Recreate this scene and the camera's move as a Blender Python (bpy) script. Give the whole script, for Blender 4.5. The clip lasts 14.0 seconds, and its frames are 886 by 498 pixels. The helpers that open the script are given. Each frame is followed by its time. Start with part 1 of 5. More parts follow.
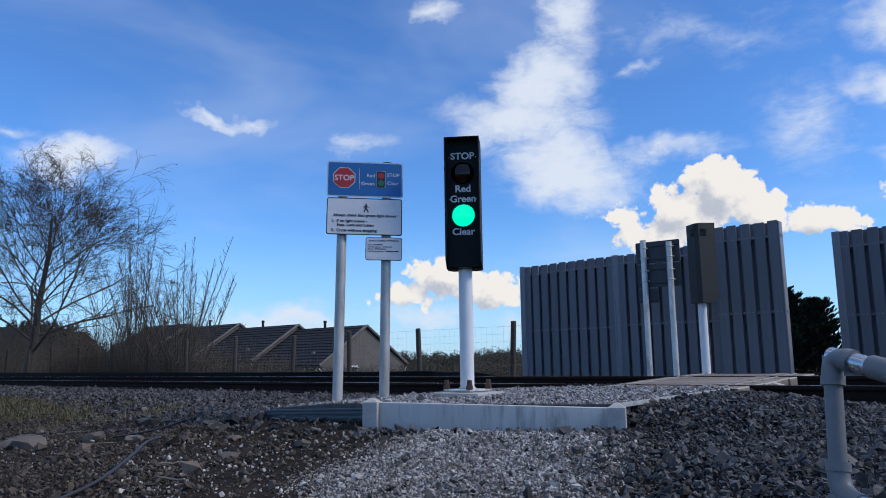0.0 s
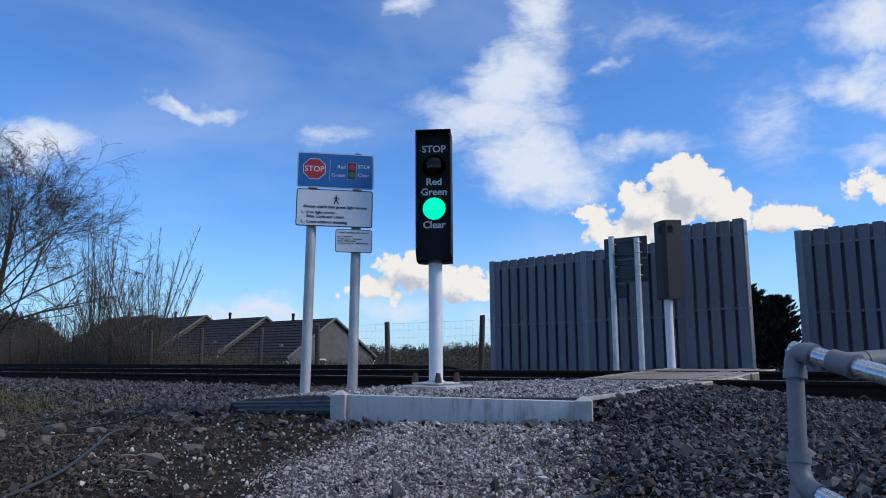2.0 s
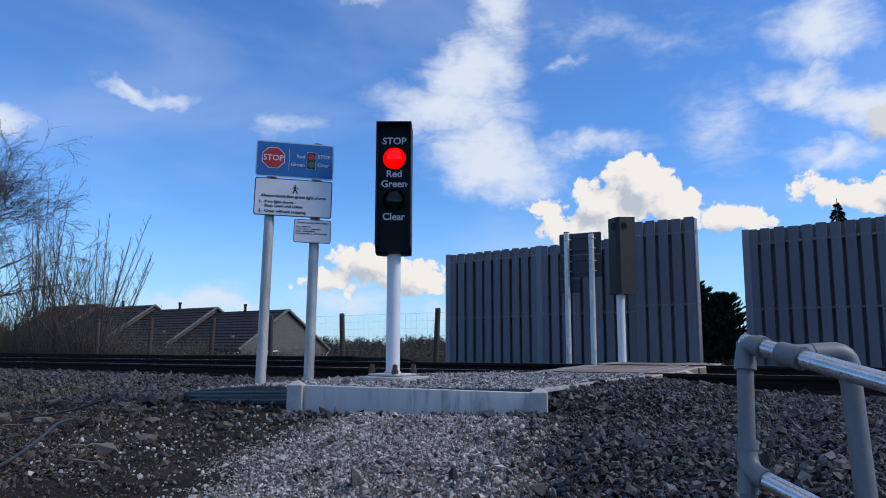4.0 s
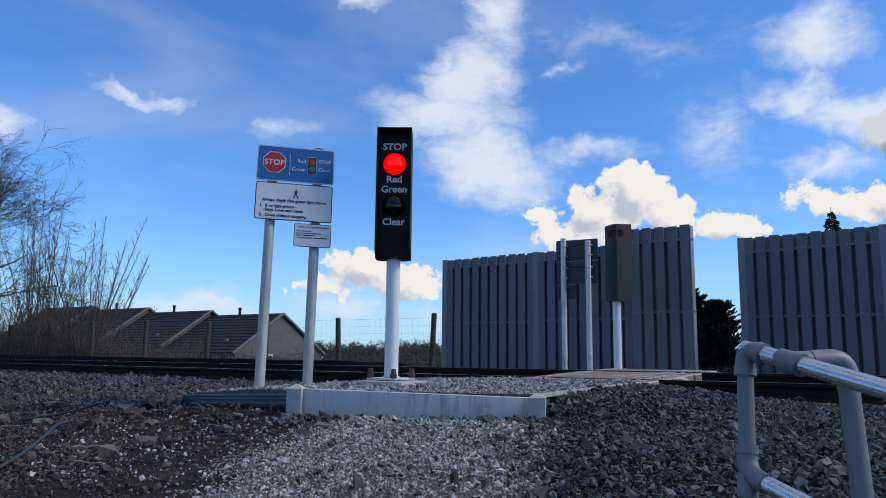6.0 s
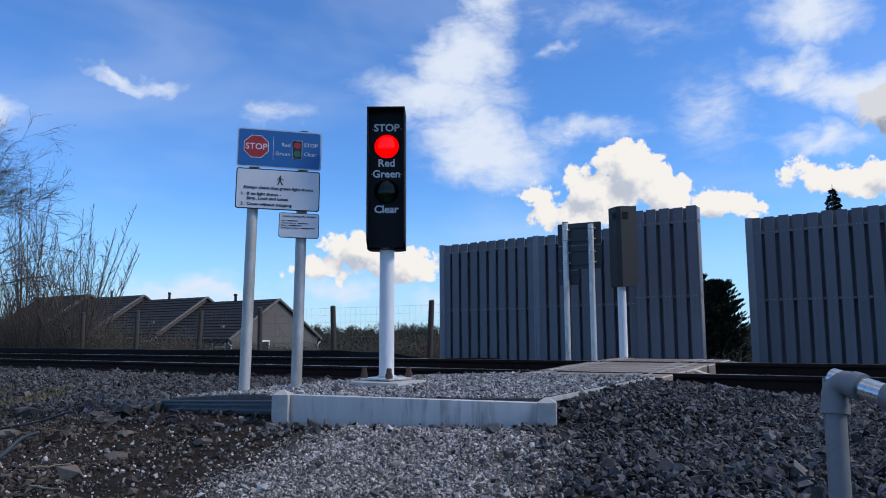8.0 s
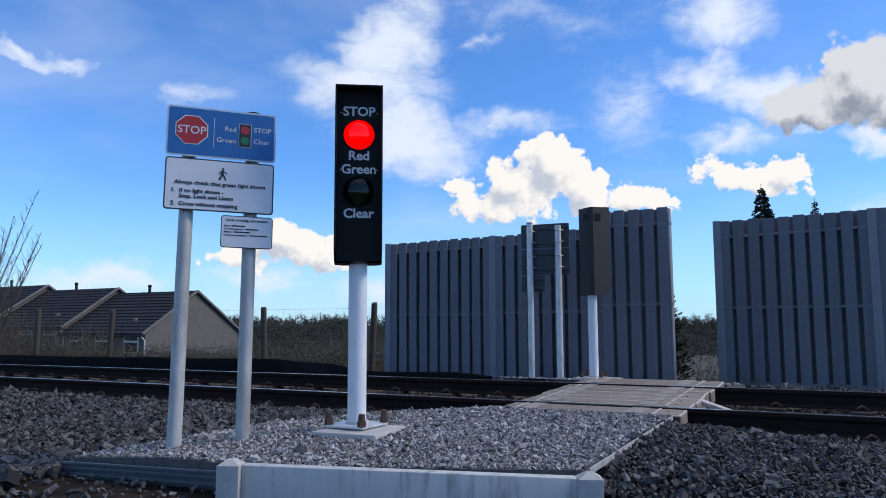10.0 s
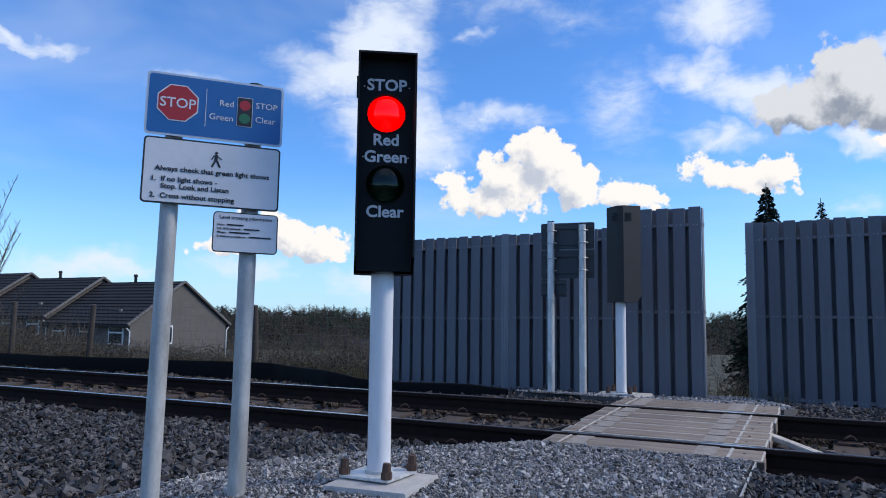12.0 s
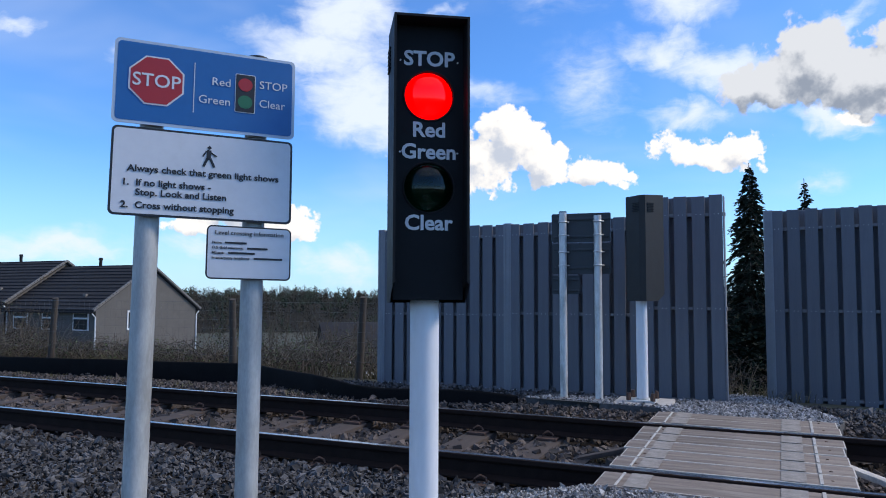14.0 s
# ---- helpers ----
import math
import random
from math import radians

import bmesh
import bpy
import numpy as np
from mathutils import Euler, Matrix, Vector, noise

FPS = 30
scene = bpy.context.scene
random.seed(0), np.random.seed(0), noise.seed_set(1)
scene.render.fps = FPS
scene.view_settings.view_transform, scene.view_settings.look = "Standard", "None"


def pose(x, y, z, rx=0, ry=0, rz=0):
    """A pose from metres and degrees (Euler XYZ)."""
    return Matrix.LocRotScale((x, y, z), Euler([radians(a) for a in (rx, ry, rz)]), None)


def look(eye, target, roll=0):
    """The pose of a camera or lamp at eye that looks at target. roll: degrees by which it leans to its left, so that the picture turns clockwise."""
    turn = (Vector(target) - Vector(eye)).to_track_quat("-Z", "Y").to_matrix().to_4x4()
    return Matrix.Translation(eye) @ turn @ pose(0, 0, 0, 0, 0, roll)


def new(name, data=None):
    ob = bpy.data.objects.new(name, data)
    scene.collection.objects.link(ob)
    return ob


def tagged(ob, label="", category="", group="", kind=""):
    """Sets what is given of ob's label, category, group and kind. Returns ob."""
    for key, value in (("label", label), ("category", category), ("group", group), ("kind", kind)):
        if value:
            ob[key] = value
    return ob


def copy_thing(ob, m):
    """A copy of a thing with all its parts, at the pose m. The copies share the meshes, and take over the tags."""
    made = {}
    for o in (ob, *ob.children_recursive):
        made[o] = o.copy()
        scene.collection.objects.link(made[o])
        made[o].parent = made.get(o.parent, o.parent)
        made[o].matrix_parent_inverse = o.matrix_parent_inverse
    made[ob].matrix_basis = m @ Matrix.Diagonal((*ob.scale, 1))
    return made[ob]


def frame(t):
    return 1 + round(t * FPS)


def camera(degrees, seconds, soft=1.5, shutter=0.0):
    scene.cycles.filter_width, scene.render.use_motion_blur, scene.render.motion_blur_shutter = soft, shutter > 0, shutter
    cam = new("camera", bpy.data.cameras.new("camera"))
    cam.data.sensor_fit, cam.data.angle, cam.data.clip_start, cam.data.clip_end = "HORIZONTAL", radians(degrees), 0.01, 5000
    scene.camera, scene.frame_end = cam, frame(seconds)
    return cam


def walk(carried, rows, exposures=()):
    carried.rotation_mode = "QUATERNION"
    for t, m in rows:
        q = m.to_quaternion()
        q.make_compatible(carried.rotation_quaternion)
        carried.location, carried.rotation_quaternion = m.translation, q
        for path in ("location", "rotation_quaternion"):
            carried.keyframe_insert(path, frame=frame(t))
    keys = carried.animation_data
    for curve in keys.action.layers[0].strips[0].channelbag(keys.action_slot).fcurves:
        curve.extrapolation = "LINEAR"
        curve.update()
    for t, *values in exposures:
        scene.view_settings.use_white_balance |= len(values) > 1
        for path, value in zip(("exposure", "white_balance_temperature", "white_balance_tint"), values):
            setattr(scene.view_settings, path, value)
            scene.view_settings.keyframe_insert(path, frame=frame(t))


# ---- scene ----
cam = camera(62.9, 14.0, 1.0)
PATH = [
    (0, (4.251, -6.998, 0.261), (2.951, -5.51, 0.568), -0.8),
    (0.5, (4.252, -7.001, 0.259), (2.961, -5.504, 0.566), -0.7),
    (1, (4.246, -6.997, 0.258), (2.967, -5.49, 0.561), -0.6),
    (1.5, (4.24, -6.996, 0.261), (2.979, -5.472, 0.557), -0.5),
    (2, (4.244, -6.994, 0.254), (3.005, -5.45, 0.544), -0.4),
    (2.5, (4.236, -6.99, 0.256), (3.026, -5.423, 0.538), -0.2),
    (3, (4.227, -6.987, 0.249), (3.048, -5.395, 0.525), -0.2),
    (3.5, (4.236, -7.009, 0.245), (3.084, -5.396, 0.515), -0.2),
    (6, (4.23, -7.095, 0.239), (3.101, -5.469, 0.524), 0.6),
    (6.5, (4.223, -7.085, 0.248), (3.085, -5.463, 0.523), 0.5),
    (7, (4.21, -7.052, 0.299), (3.063, -5.434, 0.554), 0.2),
    (7.2, (4.181, -6.986, 0.303), (3.032, -5.369, 0.554), -0.2),
    (9.3, (3.341, -6.285, 0.561), (2.309, -4.585, 0.768), -0.1),
    (9.5, (3.23, -6.201, 0.589), (2.223, -4.485, 0.797), -0.3),
    (10, (2.961, -6.015, 0.669), (2.017, -4.264, 0.876), -0.2),
    (10.5, (2.665, -5.95, 0.716), (1.775, -4.17, 0.922), -0.1),
    (11, (2.583, -5.854, 0.729), (1.715, -4.063, 0.931), 0.0),
    (11.5, (2.425, -5.585, 0.785), (1.546, -3.8, 0.98), 0.3),
    (12, (2.255, -5.348, 0.846), (1.336, -3.581, 1.034), 0.7),
    (12.5, (2.029, -5.11, 0.927), (1.079, -3.358, 1.102), 0.8),
    (13, (1.884, -4.863, 0.979), (0.943, -3.104, 1.133), 0.6),
    (13.5, (1.74, -4.751, 1.074), (0.843, -2.968, 1.209), 0.4),
    (14, (1.527, -4.771, 1.104), (0.68, -2.964, 1.233), 0.2),
]
walk(cam, [(t, look(eye, target, roll)) for t, eye, target, roll in PATH], exposures=[(0.0, -0.05), (7.0, -0.05), (9.5, 0.10), (11.5, 0.10), (12.5, 0.16), (14.0, 0.22)])

# ---- world, sun, exposure ----
SUN_AZ, SUN_EL = -62.0, 38.0  # degrees: to the right, beyond the track, veiled by cloud

# clouds by place in the sky: azimuth, elevation, half width, half height, turn (all in degrees), cover
CLOUDS_HIGH = [
    (58.7, 18.9, 3.6, 0.9, 5, 0.75), (47.7, 17.3, 3.4, 1.7, 4, 0.60), (68.5, 14.8, 4.2, 2.0, -6, 1.00),
    (72.0, 16.7, 2.1, 0.5, -3, 0.40), (41.5, 26.7, 3.3, 1.3, 1, 0.75), (30.5, 26.1, 3.2, 4.4, -3, 0.75),
    (32.8, 20.9, 5.0, 3.2, -16, 0.95), (34.7, 18.6, 6.9, 2.2, 3, 0.90), (31.2, 14.8, 6.7, 3.1, 13, 0.95),
    (23.3, 15.7, 6.3, 1.3, 6, 0.60), (21.1, 23.8, 13.9, 2.4, 3, 0.35), (13.4, 16.2, 4.0, 4.3, 69, 0.45),
    (25.0, 21.7, 2.0, 0.7, -9, 0.50), (53.2, 3.3, 5.1, 1.0, 0, 0.75), (42.3, 3.5, 4.9, 1.8, 1, 0.70),
    (6.4, 22.2, 4.3, 2.6, 9, 0.90), (8.2, 18.9, 3.8, 1.6, -2, 0.85), (4.0, 16.8, 5.6, 1.9, 13, 0.85),
    (6.1, 13.7, 4.2, 1.4, 6, 0.70), (0.6, 13.8, 2.8, 0.8, 8, 0.60), (-4.3, 19.4, 3.9, 1.1, -20, 0.60),
    (-3.7, 12.1, 3.1, 1.0, 11, 0.85), (-2.5, 7.8, 2.5, 1.2, -26, 0.50), (53.9, 3.2, 6.2, 1.6, -2, 0.60),
    (56.2, 18.5, 2.1, 0.8, -0, 0.60), (33.3, 2.3, 4.8, 2.0, 9, 0.60),
]
CLOUDS_HEAPED = [
    (19.7, 12.4, 3.4, 3.3, 26, 1.00), (22.4, 10.9, 3.9, 2.6, 4, 0.95), (17.1, 10.5, 3.2, 2.4, 25, 0.95),
    (12.9, 9.6, 4.2, 1.4, 6, 0.90), (26.6, 10.8, 4.5, 1.8, 4, 0.62), (23.7, 9.3, 6.2, 1.7, 4, 0.80),
    (40.9, 6.6, 3.8, 1.9, 11, 0.95), (37.3, 5.5, 4.0, 1.8, 11, 0.90), (44.1, 5.1, 4.2, 1.4, 1, 0.75),
    (5.4, 10.6, 5.6, 1.7, 9, 0.85), (2.6, 10.9, 2.7, 1.4, 4, 0.85), (-4.4, 12.1, 2.1, 0.8, 11, 0.70),
]
CLOUDS_GREY = [
    (-2.4, 16.3, 3.6, 3.2, 18, 1.00), (-5.8, 14.7, 4.4, 2.8, 8, 1.00), (0.6, 15.0, 4.2, 1.8, 6, 0.90),
    (-10.9, 15.7, 6.0, 3.8, 11, 1.00),
]


def sky_way(az, el):
    a, e = radians(az), radians(el)
    return Vector((-math.sin(a) * math.cos(e), math.cos(a) * math.cos(e), math.sin(e)))


def make_world():
    w = bpy.data.worlds.new("sky")
    scene.world = w
    w.use_nodes = True
    nt = w.node_tree
    N, L = nt.nodes, nt.links
    N.clear()

    def math_node(op, a, b=None, clamp=False):
        n = N.new("ShaderNodeMath")
        n.operation, n.use_clamp = op, clamp
        for k, v in ((0, a), (1, b)):
            if v is None:
                continue
            if isinstance(v, (int, float)):
                n.inputs[k].default_value = v
            else:
                L.new(v, n.inputs[k])
        return n.outputs[0]

    def vec(op, a, b=None):
        n = N.new("ShaderNodeVectorMath")
        n.operation = op
        for k, v in ((0, a), (1, b)):
            if v is None:
                continue
            if isinstance(v, (tuple, Vector)):
                n.inputs[k].default_value = v
            else:
                L.new(v, n.inputs[k])
        return n

    def ramp(v, lo, hi):
        n = N.new("ShaderNodeMapRange")
        n.interpolation_type = "SMOOTHSTEP"
        L.new(v, n.inputs[0])
        for k, x in zip((1, 2, 3, 4), (lo, hi, 0.0, 1.0)):
            n.inputs[k].default_value = x
        return n.outputs[0]

    def noise_node(v, scale, detail, rough=0.6, dist=0.0):
        n = N.new("ShaderNodeTexNoise")
        L.new(v, n.inputs["Vector"])
        n.inputs["Scale"].default_value, n.inputs["Detail"].default_value = scale, detail
        n.inputs["Roughness"].default_value, n.inputs["Distortion"].default_value = rough, dist
        return n

    def mix(fac, a, b):
        n = N.new("ShaderNodeMix")
        n.data_type = "RGBA"
        for k, v in ((0, fac), (6, a), (7, b)):
            if isinstance(v, (int, float, tuple)):
                n.inputs[k].default_value = v
            else:
                L.new(v, n.inputs[k])
        return n.outputs[2]

    way = N.new("ShaderNodeTexCoord").outputs["Generated"]
    sky = N.new("ShaderNodeTexSky")
    sky.sky_type, sky.sun_disc = "NISHITA", False
    sky.sun_elevation, sky.sun_rotation = radians(SUN_EL), radians(-SUN_AZ)
    sky.air_density, sky.dust_density, sky.ozone_density = 1.0, 0.3, 3.0
    blue = vec("MULTIPLY", sky.outputs[0], (SKY_GAIN * 0.56, SKY_GAIN * 0.95, SKY_GAIN * 1.45)).outputs[0]

    # place in the sky in degrees: azimuth, elevation
    z = N.new("ShaderNodeSeparateXYZ")
    L.new(way, z.inputs[0])
    az = math_node("MULTIPLY", math_node("ARCTAN2", math_node("MULTIPLY", z.outputs[0], -1.0), z.outputs[1]), 57.2958)
    el = math_node("MULTIPLY", math_node("ARCSINE", z.outputs[2]), 57.2958)
    flat = N.new("ShaderNodeCombineXYZ")
    L.new(az, flat.inputs[0])
    L.new(el, flat.inputs[1])
    place = flat.outputs[0]

    def pushed(p, scale, detail, amount):
        n = noise_node(p, scale, detail, 0.6)
        off = vec("SUBTRACT", n.outputs["Color"], (0.5, 0.5, 0.5)).outputs[0]
        return vec("ADD", p, vec("MULTIPLY", off, (amount, amount, 0.0)).outputs[0]).outputs[0]

    def cover(p, rows):
        total = None
        for a, e, half_a, half_e, turn, amount in rows:
            m = N.new("ShaderNodeMapping")
            m.vector_type = "TEXTURE"
            L.new(p, m.inputs["Vector"])
            m.inputs["Location"].default_value = (a, e, 0)
            m.inputs["Rotation"].default_value = (0, 0, radians(turn))
            m.inputs["Scale"].default_value = (half_a * 1.35, half_e * 1.35, 1)
            g = N.new("ShaderNodeTexGradient")
            g.gradient_type = "SPHERICAL"
            L.new(m.outputs[0], g.inputs[0])
            k = math_node("MULTIPLY", g.outputs["Fac"], amount)
            total = k if total is None else math_node("MAXIMUM", total, k)
        return total

    def signed(v, gain):
        return math_node("MULTIPLY", math_node("SUBTRACT", v, 0.5), gain)

    # thin streaked cloud
    streaked = vec("MULTIPLY", place, (0.55, 1.25, 1.0)).outputs[0]
    high = cover(pushed(pushed(place, 0.16, 3.0, 5.0), 0.6, 4.0, 1.6), CLOUDS_HIGH)
    fibre = noise_node(streaked, 0.32, 9.0, 0.64, 0.9).outputs[0]
    fine = noise_node(streaked, 1.5, 6.0, 0.6, 0.5).outputs[0]
    thin = ramp(math_node("ADD", math_node("MULTIPLY", high, 1.35), math_node("ADD", signed(fibre, 1.05), signed(fine, 0.42))), 0.02, 1.12)
    thin = math_node("MULTIPLY", thin, math_node("MINIMUM", math_node("MULTIPLY", high, 2.4), 0.95))
    # faint veil between the streaks
    veil = math_node("MULTIPLY", ramp(noise_node(streaked, 0.07, 4.0, 0.55, 0.4).outputs[0], 0.42, 0.80), 0.30)
    # broken cloud of the same kind in the rest of the sky
    stretched = vec("MULTIPLY", way, (1.0, 1.0, 2.2)).outputs[0]
    rest = math_node("SUBTRACT", 1.0, math_node("MULTIPLY", math_node("MULTIPLY", ramp(az, -20.0, -8.0), ramp(az, 95.0, 80.0)), ramp(el, 40.0, 30.0)))
    broad = math_node("MULTIPLY", ramp(noise_node(stretched, 2.6, 9.0, 0.6, 0.3).outputs[0], 0.52, 0.80), rest)
    # more cloud added high up, out of view, to whiten the light below
    overhead_fill = math_node("MULTIPLY", ramp(noise_node(way, 3.1, 6.0, 0.6).outputs[0], 0.36, 0.60), ramp(z.outputs[2], 0.56, 0.78))
    thin = math_node("MAXIMUM", math_node("MAXIMUM", thin, math_node("MULTIPLY", broad, 0.55)), math_node("MAXIMUM", veil, math_node("MULTIPLY", overhead_fill, 0.9)))

    # heaped clouds: rounded lumps on their masses
    def heap(p, rows):
        mass = cover(pushed(p, 0.55, 3.0, 1.5), rows)
        v = N.new("ShaderNodeTexVoronoi")
        v.feature, v.inputs["Scale"].default_value = "SMOOTH_F1", 0.62
        v.inputs["Detail"].default_value, v.inputs["Roughness"].default_value, v.inputs["Smoothness"].default_value = 3.0, 0.55, 0.35
        L.new(pushed(p, 1.2, 3.0, 0.5), v.inputs["Vector"])
        lump = math_node("SUBTRACT", 0.62, v.outputs["Distance"])
        soft = noise_node(p, 1.1, 8.0, 0.6).outputs[0]
        ragged = math_node("ADD", math_node("MULTIPLY", lump, 0.55), signed(soft, 0.5))
        return math_node("ADD", math_node("MULTIPLY", mass, 1.5), math_node("MULTIPLY", ragged, math_node("MINIMUM", math_node("MULTIPLY", mass, 5.0), 1.0)))

    def lit(rows, step, deep):
        here = heap(place, rows)
        there = heap(vec("ADD", place, step).outputs[0], rows)
        shade = ramp(math_node("ADD", math_node("MULTIPLY", there, 0.62), math_node("SUBTRACT", there, here)), 0.05, deep)
        return here, shade

    def between(shade, light, dark):
        return mix(shade, tuple(c * CLOUD for c in light) + (1,), tuple(c * CLOUD for c in dark) + (1,))

    heaped, heap_shade = lit(CLOUDS_HEAPED, (-0.9, 1.1, 0.0), 1.25)
    grey, grey_shade = lit(CLOUDS_GREY, (-0.6, 1.3, 0.0), 1.3)
    haze = math_node("MULTIPLY", ramp(z.outputs[2], 0.22, -0.02), 0.55)
    base = mix(haze, blue, (0.50 * CLOUD, 0.80 * CLOUD, 1.08 * CLOUD, 1))
    some = mix(thin, base, (0.74 * CLOUD, 0.81 * CLOUD, 0.93 * CLOUD, 1))
    full = mix(ramp(heaped, 0.33, 0.50), some, between(heap_shade, (0.90, 0.87, 0.84), (0.50, 0.545, 0.64)))
    full = mix(ramp(grey, 0.16, 0.42), full, between(grey_shade, (0.66, 0.68, 0.72), (0.27, 0.31, 0.385)))
    bg = N.new("ShaderNodeBackground")
    L.new(full, bg.inputs[0])
    bg.inputs[1].default_value = 1.0
    out = N.new("ShaderNodeOutputWorld")
    L.new(bg.outputs[0], out.inputs[0])


SKY_GAIN, CLOUD = 0.128, 1.02
make_world()

sun = new("sun", bpy.data.lights.new("sun", "SUN"))
sun.data.energy, sun.data.angle, sun.data.color = 2.05, radians(14), (1.0, 0.89, 0.74)
sun.matrix_world = look(sky_way(SUN_AZ, SUN_EL) * 50, (0, 0, 0))


# ---- materials ----
def mat(name, color, rough=0.7, metal=0.0, vary=0.25, scale=8.0, bump=0.0, bump_scale=60.0, stain=None, stain_amount=0.5,
        stain_scale=2.5, island=0.0, spec=0.5, stretch=(1, 1, 1), piece=0.0):
    m = bpy.data.materials.new(name)
    m.use_nodes = True
    nt = m.node_tree
    N, L = nt.nodes, nt.links
    b = N["Principled BSDF"]
    b.inputs["Roughness"].default_value, b.inputs["Metallic"].default_value = rough, metal
    b.inputs["Specular IOR Level"].default_value = spec
    tc = N.new("ShaderNodeTexCoord")
    mp = N.new("ShaderNodeMapping")
    mp.inputs["Scale"].default_value = stretch
    L.new(tc.outputs["Object"], mp.inputs[0])
    v = mp.outputs[0]

    def tex(s, detail=6.0):
        n = N.new("ShaderNodeTexNoise")
        n.inputs["Scale"].default_value, n.inputs["Detail"].default_value, n.inputs["Roughness"].default_value = s, detail, 0.65
        L.new(v, n.inputs["Vector"])
        return n.outputs[0]

    def shade(fac, c, amount, low=0.0):
        n = N.new("ShaderNodeMapRange")
        L.new(fac, n.inputs[0])
        for k, x in zip((1, 2, 3, 4), (0.25, 0.75, 1 - amount, 1 + amount)):
            n.inputs[k].default_value = x
        k = N.new("ShaderNodeVectorMath")
        k.operation = "SCALE"
        if isinstance(c, tuple):
            k.inputs[0].default_value = c
        else:
            L.new(c, k.inputs[0])
        L.new(n.outputs[0], k.inputs["Scale"])
        return k.outputs[0]

    c = shade(tex(scale), tuple(color), vary)
    c = shade(tex(scale * 7), c, vary * 0.6)
    if island:
        g = N.new("ShaderNodeNewGeometry")
        n = N.new("ShaderNodeMapRange")
        L.new(g.outputs["Random Per Island"], n.inputs[0])
        n.inputs[3].default_value, n.inputs[4].default_value = 1 - island, 1 + island
        k = N.new("ShaderNodeVectorMath")
        k.operation = "SCALE"
        L.new(c, k.inputs[0])
        L.new(n.outputs[0], k.inputs["Scale"])
        c = k.outputs[0]
    if piece:
        g = N.new("ShaderNodeObjectInfo")
        n = N.new("ShaderNodeMapRange")
        L.new(g.outputs["Random"], n.inputs[0])
        n.inputs[3].default_value, n.inputs[4].default_value = 1 - piece, 1 + piece
        k = N.new("ShaderNodeVectorMath")
        k.operation = "SCALE"
        L.new(c, k.inputs[0])
        L.new(n.outputs[0], k.inputs["Scale"])
        c = k.outputs[0]
    if stain:
        n = N.new("ShaderNodeMapRange")
        n.interpolation_type = "SMOOTHSTEP"
        L.new(tex(stain_scale, 8), n.inputs[0])
        for k, x in zip((1, 2, 3, 4), (0.48, 0.68, 0, stain_amount)):
            n.inputs[k].default_value = x
        k = N.new("ShaderNodeMix")
        k.data_type = "RGBA"
        L.new(n.outputs[0], k.inputs[0])
        L.new(c, k.inputs[6])
        k.inputs[7].default_value = (*stain, 1)
        c = k.outputs[2]
    L.new(c, b.inputs["Base Color"])
    r = N.new("ShaderNodeMapRange")
    L.new(tex(scale * 2), r.inputs[0])
    r.inputs[3].default_value, r.inputs[4].default_value = max(0.02, rough - 0.15), min(1, rough + 0.15)
    L.new(r.outputs[0], b.inputs["Roughness"])
    if bump:
        n = N.new("ShaderNodeBump")
        n.inputs["Strength"].default_value, n.inputs["Distance"].default_value = min(1, bump * 20), bump
        L.new(tex(bump_scale, 4), n.inputs["Height"])
        L.new(n.outputs[0], b.inputs["Normal"])
    return m


M_EARTH = mat("earth_and_stone_dust", (0.024, 0.0165, 0.0115), 0.97, vary=0.6, scale=3, bump=0.03, bump_scale=28, spec=0.15, stain=(0.045, 0.034, 0.024))
M_FIELD = mat("rough_grass_ground", (0.052, 0.050, 0.026), 0.95, vary=0.4, scale=0.6, bump=0.03, bump_scale=12, stain=(0.07, 0.058, 0.036))
M_BALLAST = mat("dark_ballast_stone", (0.070, 0.067, 0.068), 0.8, vary=0.5, scale=45, island=0.9, bump=0.004, bump_scale=120, spec=0.3)
M_TRACKSTONE = mat("rust_dusted_ballast", (0.078, 0.062, 0.054), 0.9, vary=0.4, scale=40, island=0.75, bump=0.004, bump_scale=120)
M_GRIT = mat("grey_limestone_chippings", (0.25, 0.24, 0.235), 0.9, vary=0.25, scale=40, island=0.85)
M_PATHGRIT = mat("grey_brown_path_grit", (0.310, 0.287, 0.270), 0.95, vary=0.4, scale=3, island=0.9)
M_PATHBED = mat("trodden_path_dust", (0.075, 0.064, 0.055), 0.97, vary=0.45, scale=7, bump=0.012, bump_scale=110, stain=(0.04, 0.033, 0.028), stain_amount=0.7, stain_scale=3)
# pale worn timber; on plank bevels it also paints the sky's sheen
M_PLANKEDGE = mat("pale_worn_timber_and_bevel_sheen", (0.46, 0.42, 0.37), 0.9, vary=0.35, scale=12)
M_WORNLINE = mat("rubbed_white_line", (0.50, 0.47, 0.43), 0.85, vary=0.3, scale=14, stain=(0.17, 0.14, 0.115), stain_amount=0.9, stain_scale=7)
M_SOILSTONE = mat("soil_brown_stones", (0.068, 0.053, 0.042), 0.95, vary=0.5, scale=3, island=0.92)
M_GRITBED = mat("packed_grit", (0.085, 0.082, 0.081), 0.95, vary=0.45, scale=30, bump=0.012, bump_scale=90)
M_CONCRETE = mat("cast_concrete", (0.50, 0.49, 0.47), 0.85, vary=0.12, scale=5, bump=0.002, bump_scale=150, stain=(0.15, 0.148, 0.14), stain_amount=0.6, stain_scale=13, stretch=(1, 1, 0.13))
M_PAD = mat("pale_concrete_pad", (0.42, 0.40, 0.38), 0.9, vary=0.2, scale=12, bump=0.003, bump_scale=90)
M_EDGING = mat("dark_plastic_edging", (0.05, 0.065, 0.085), 0.5, vary=0.2, scale=10)
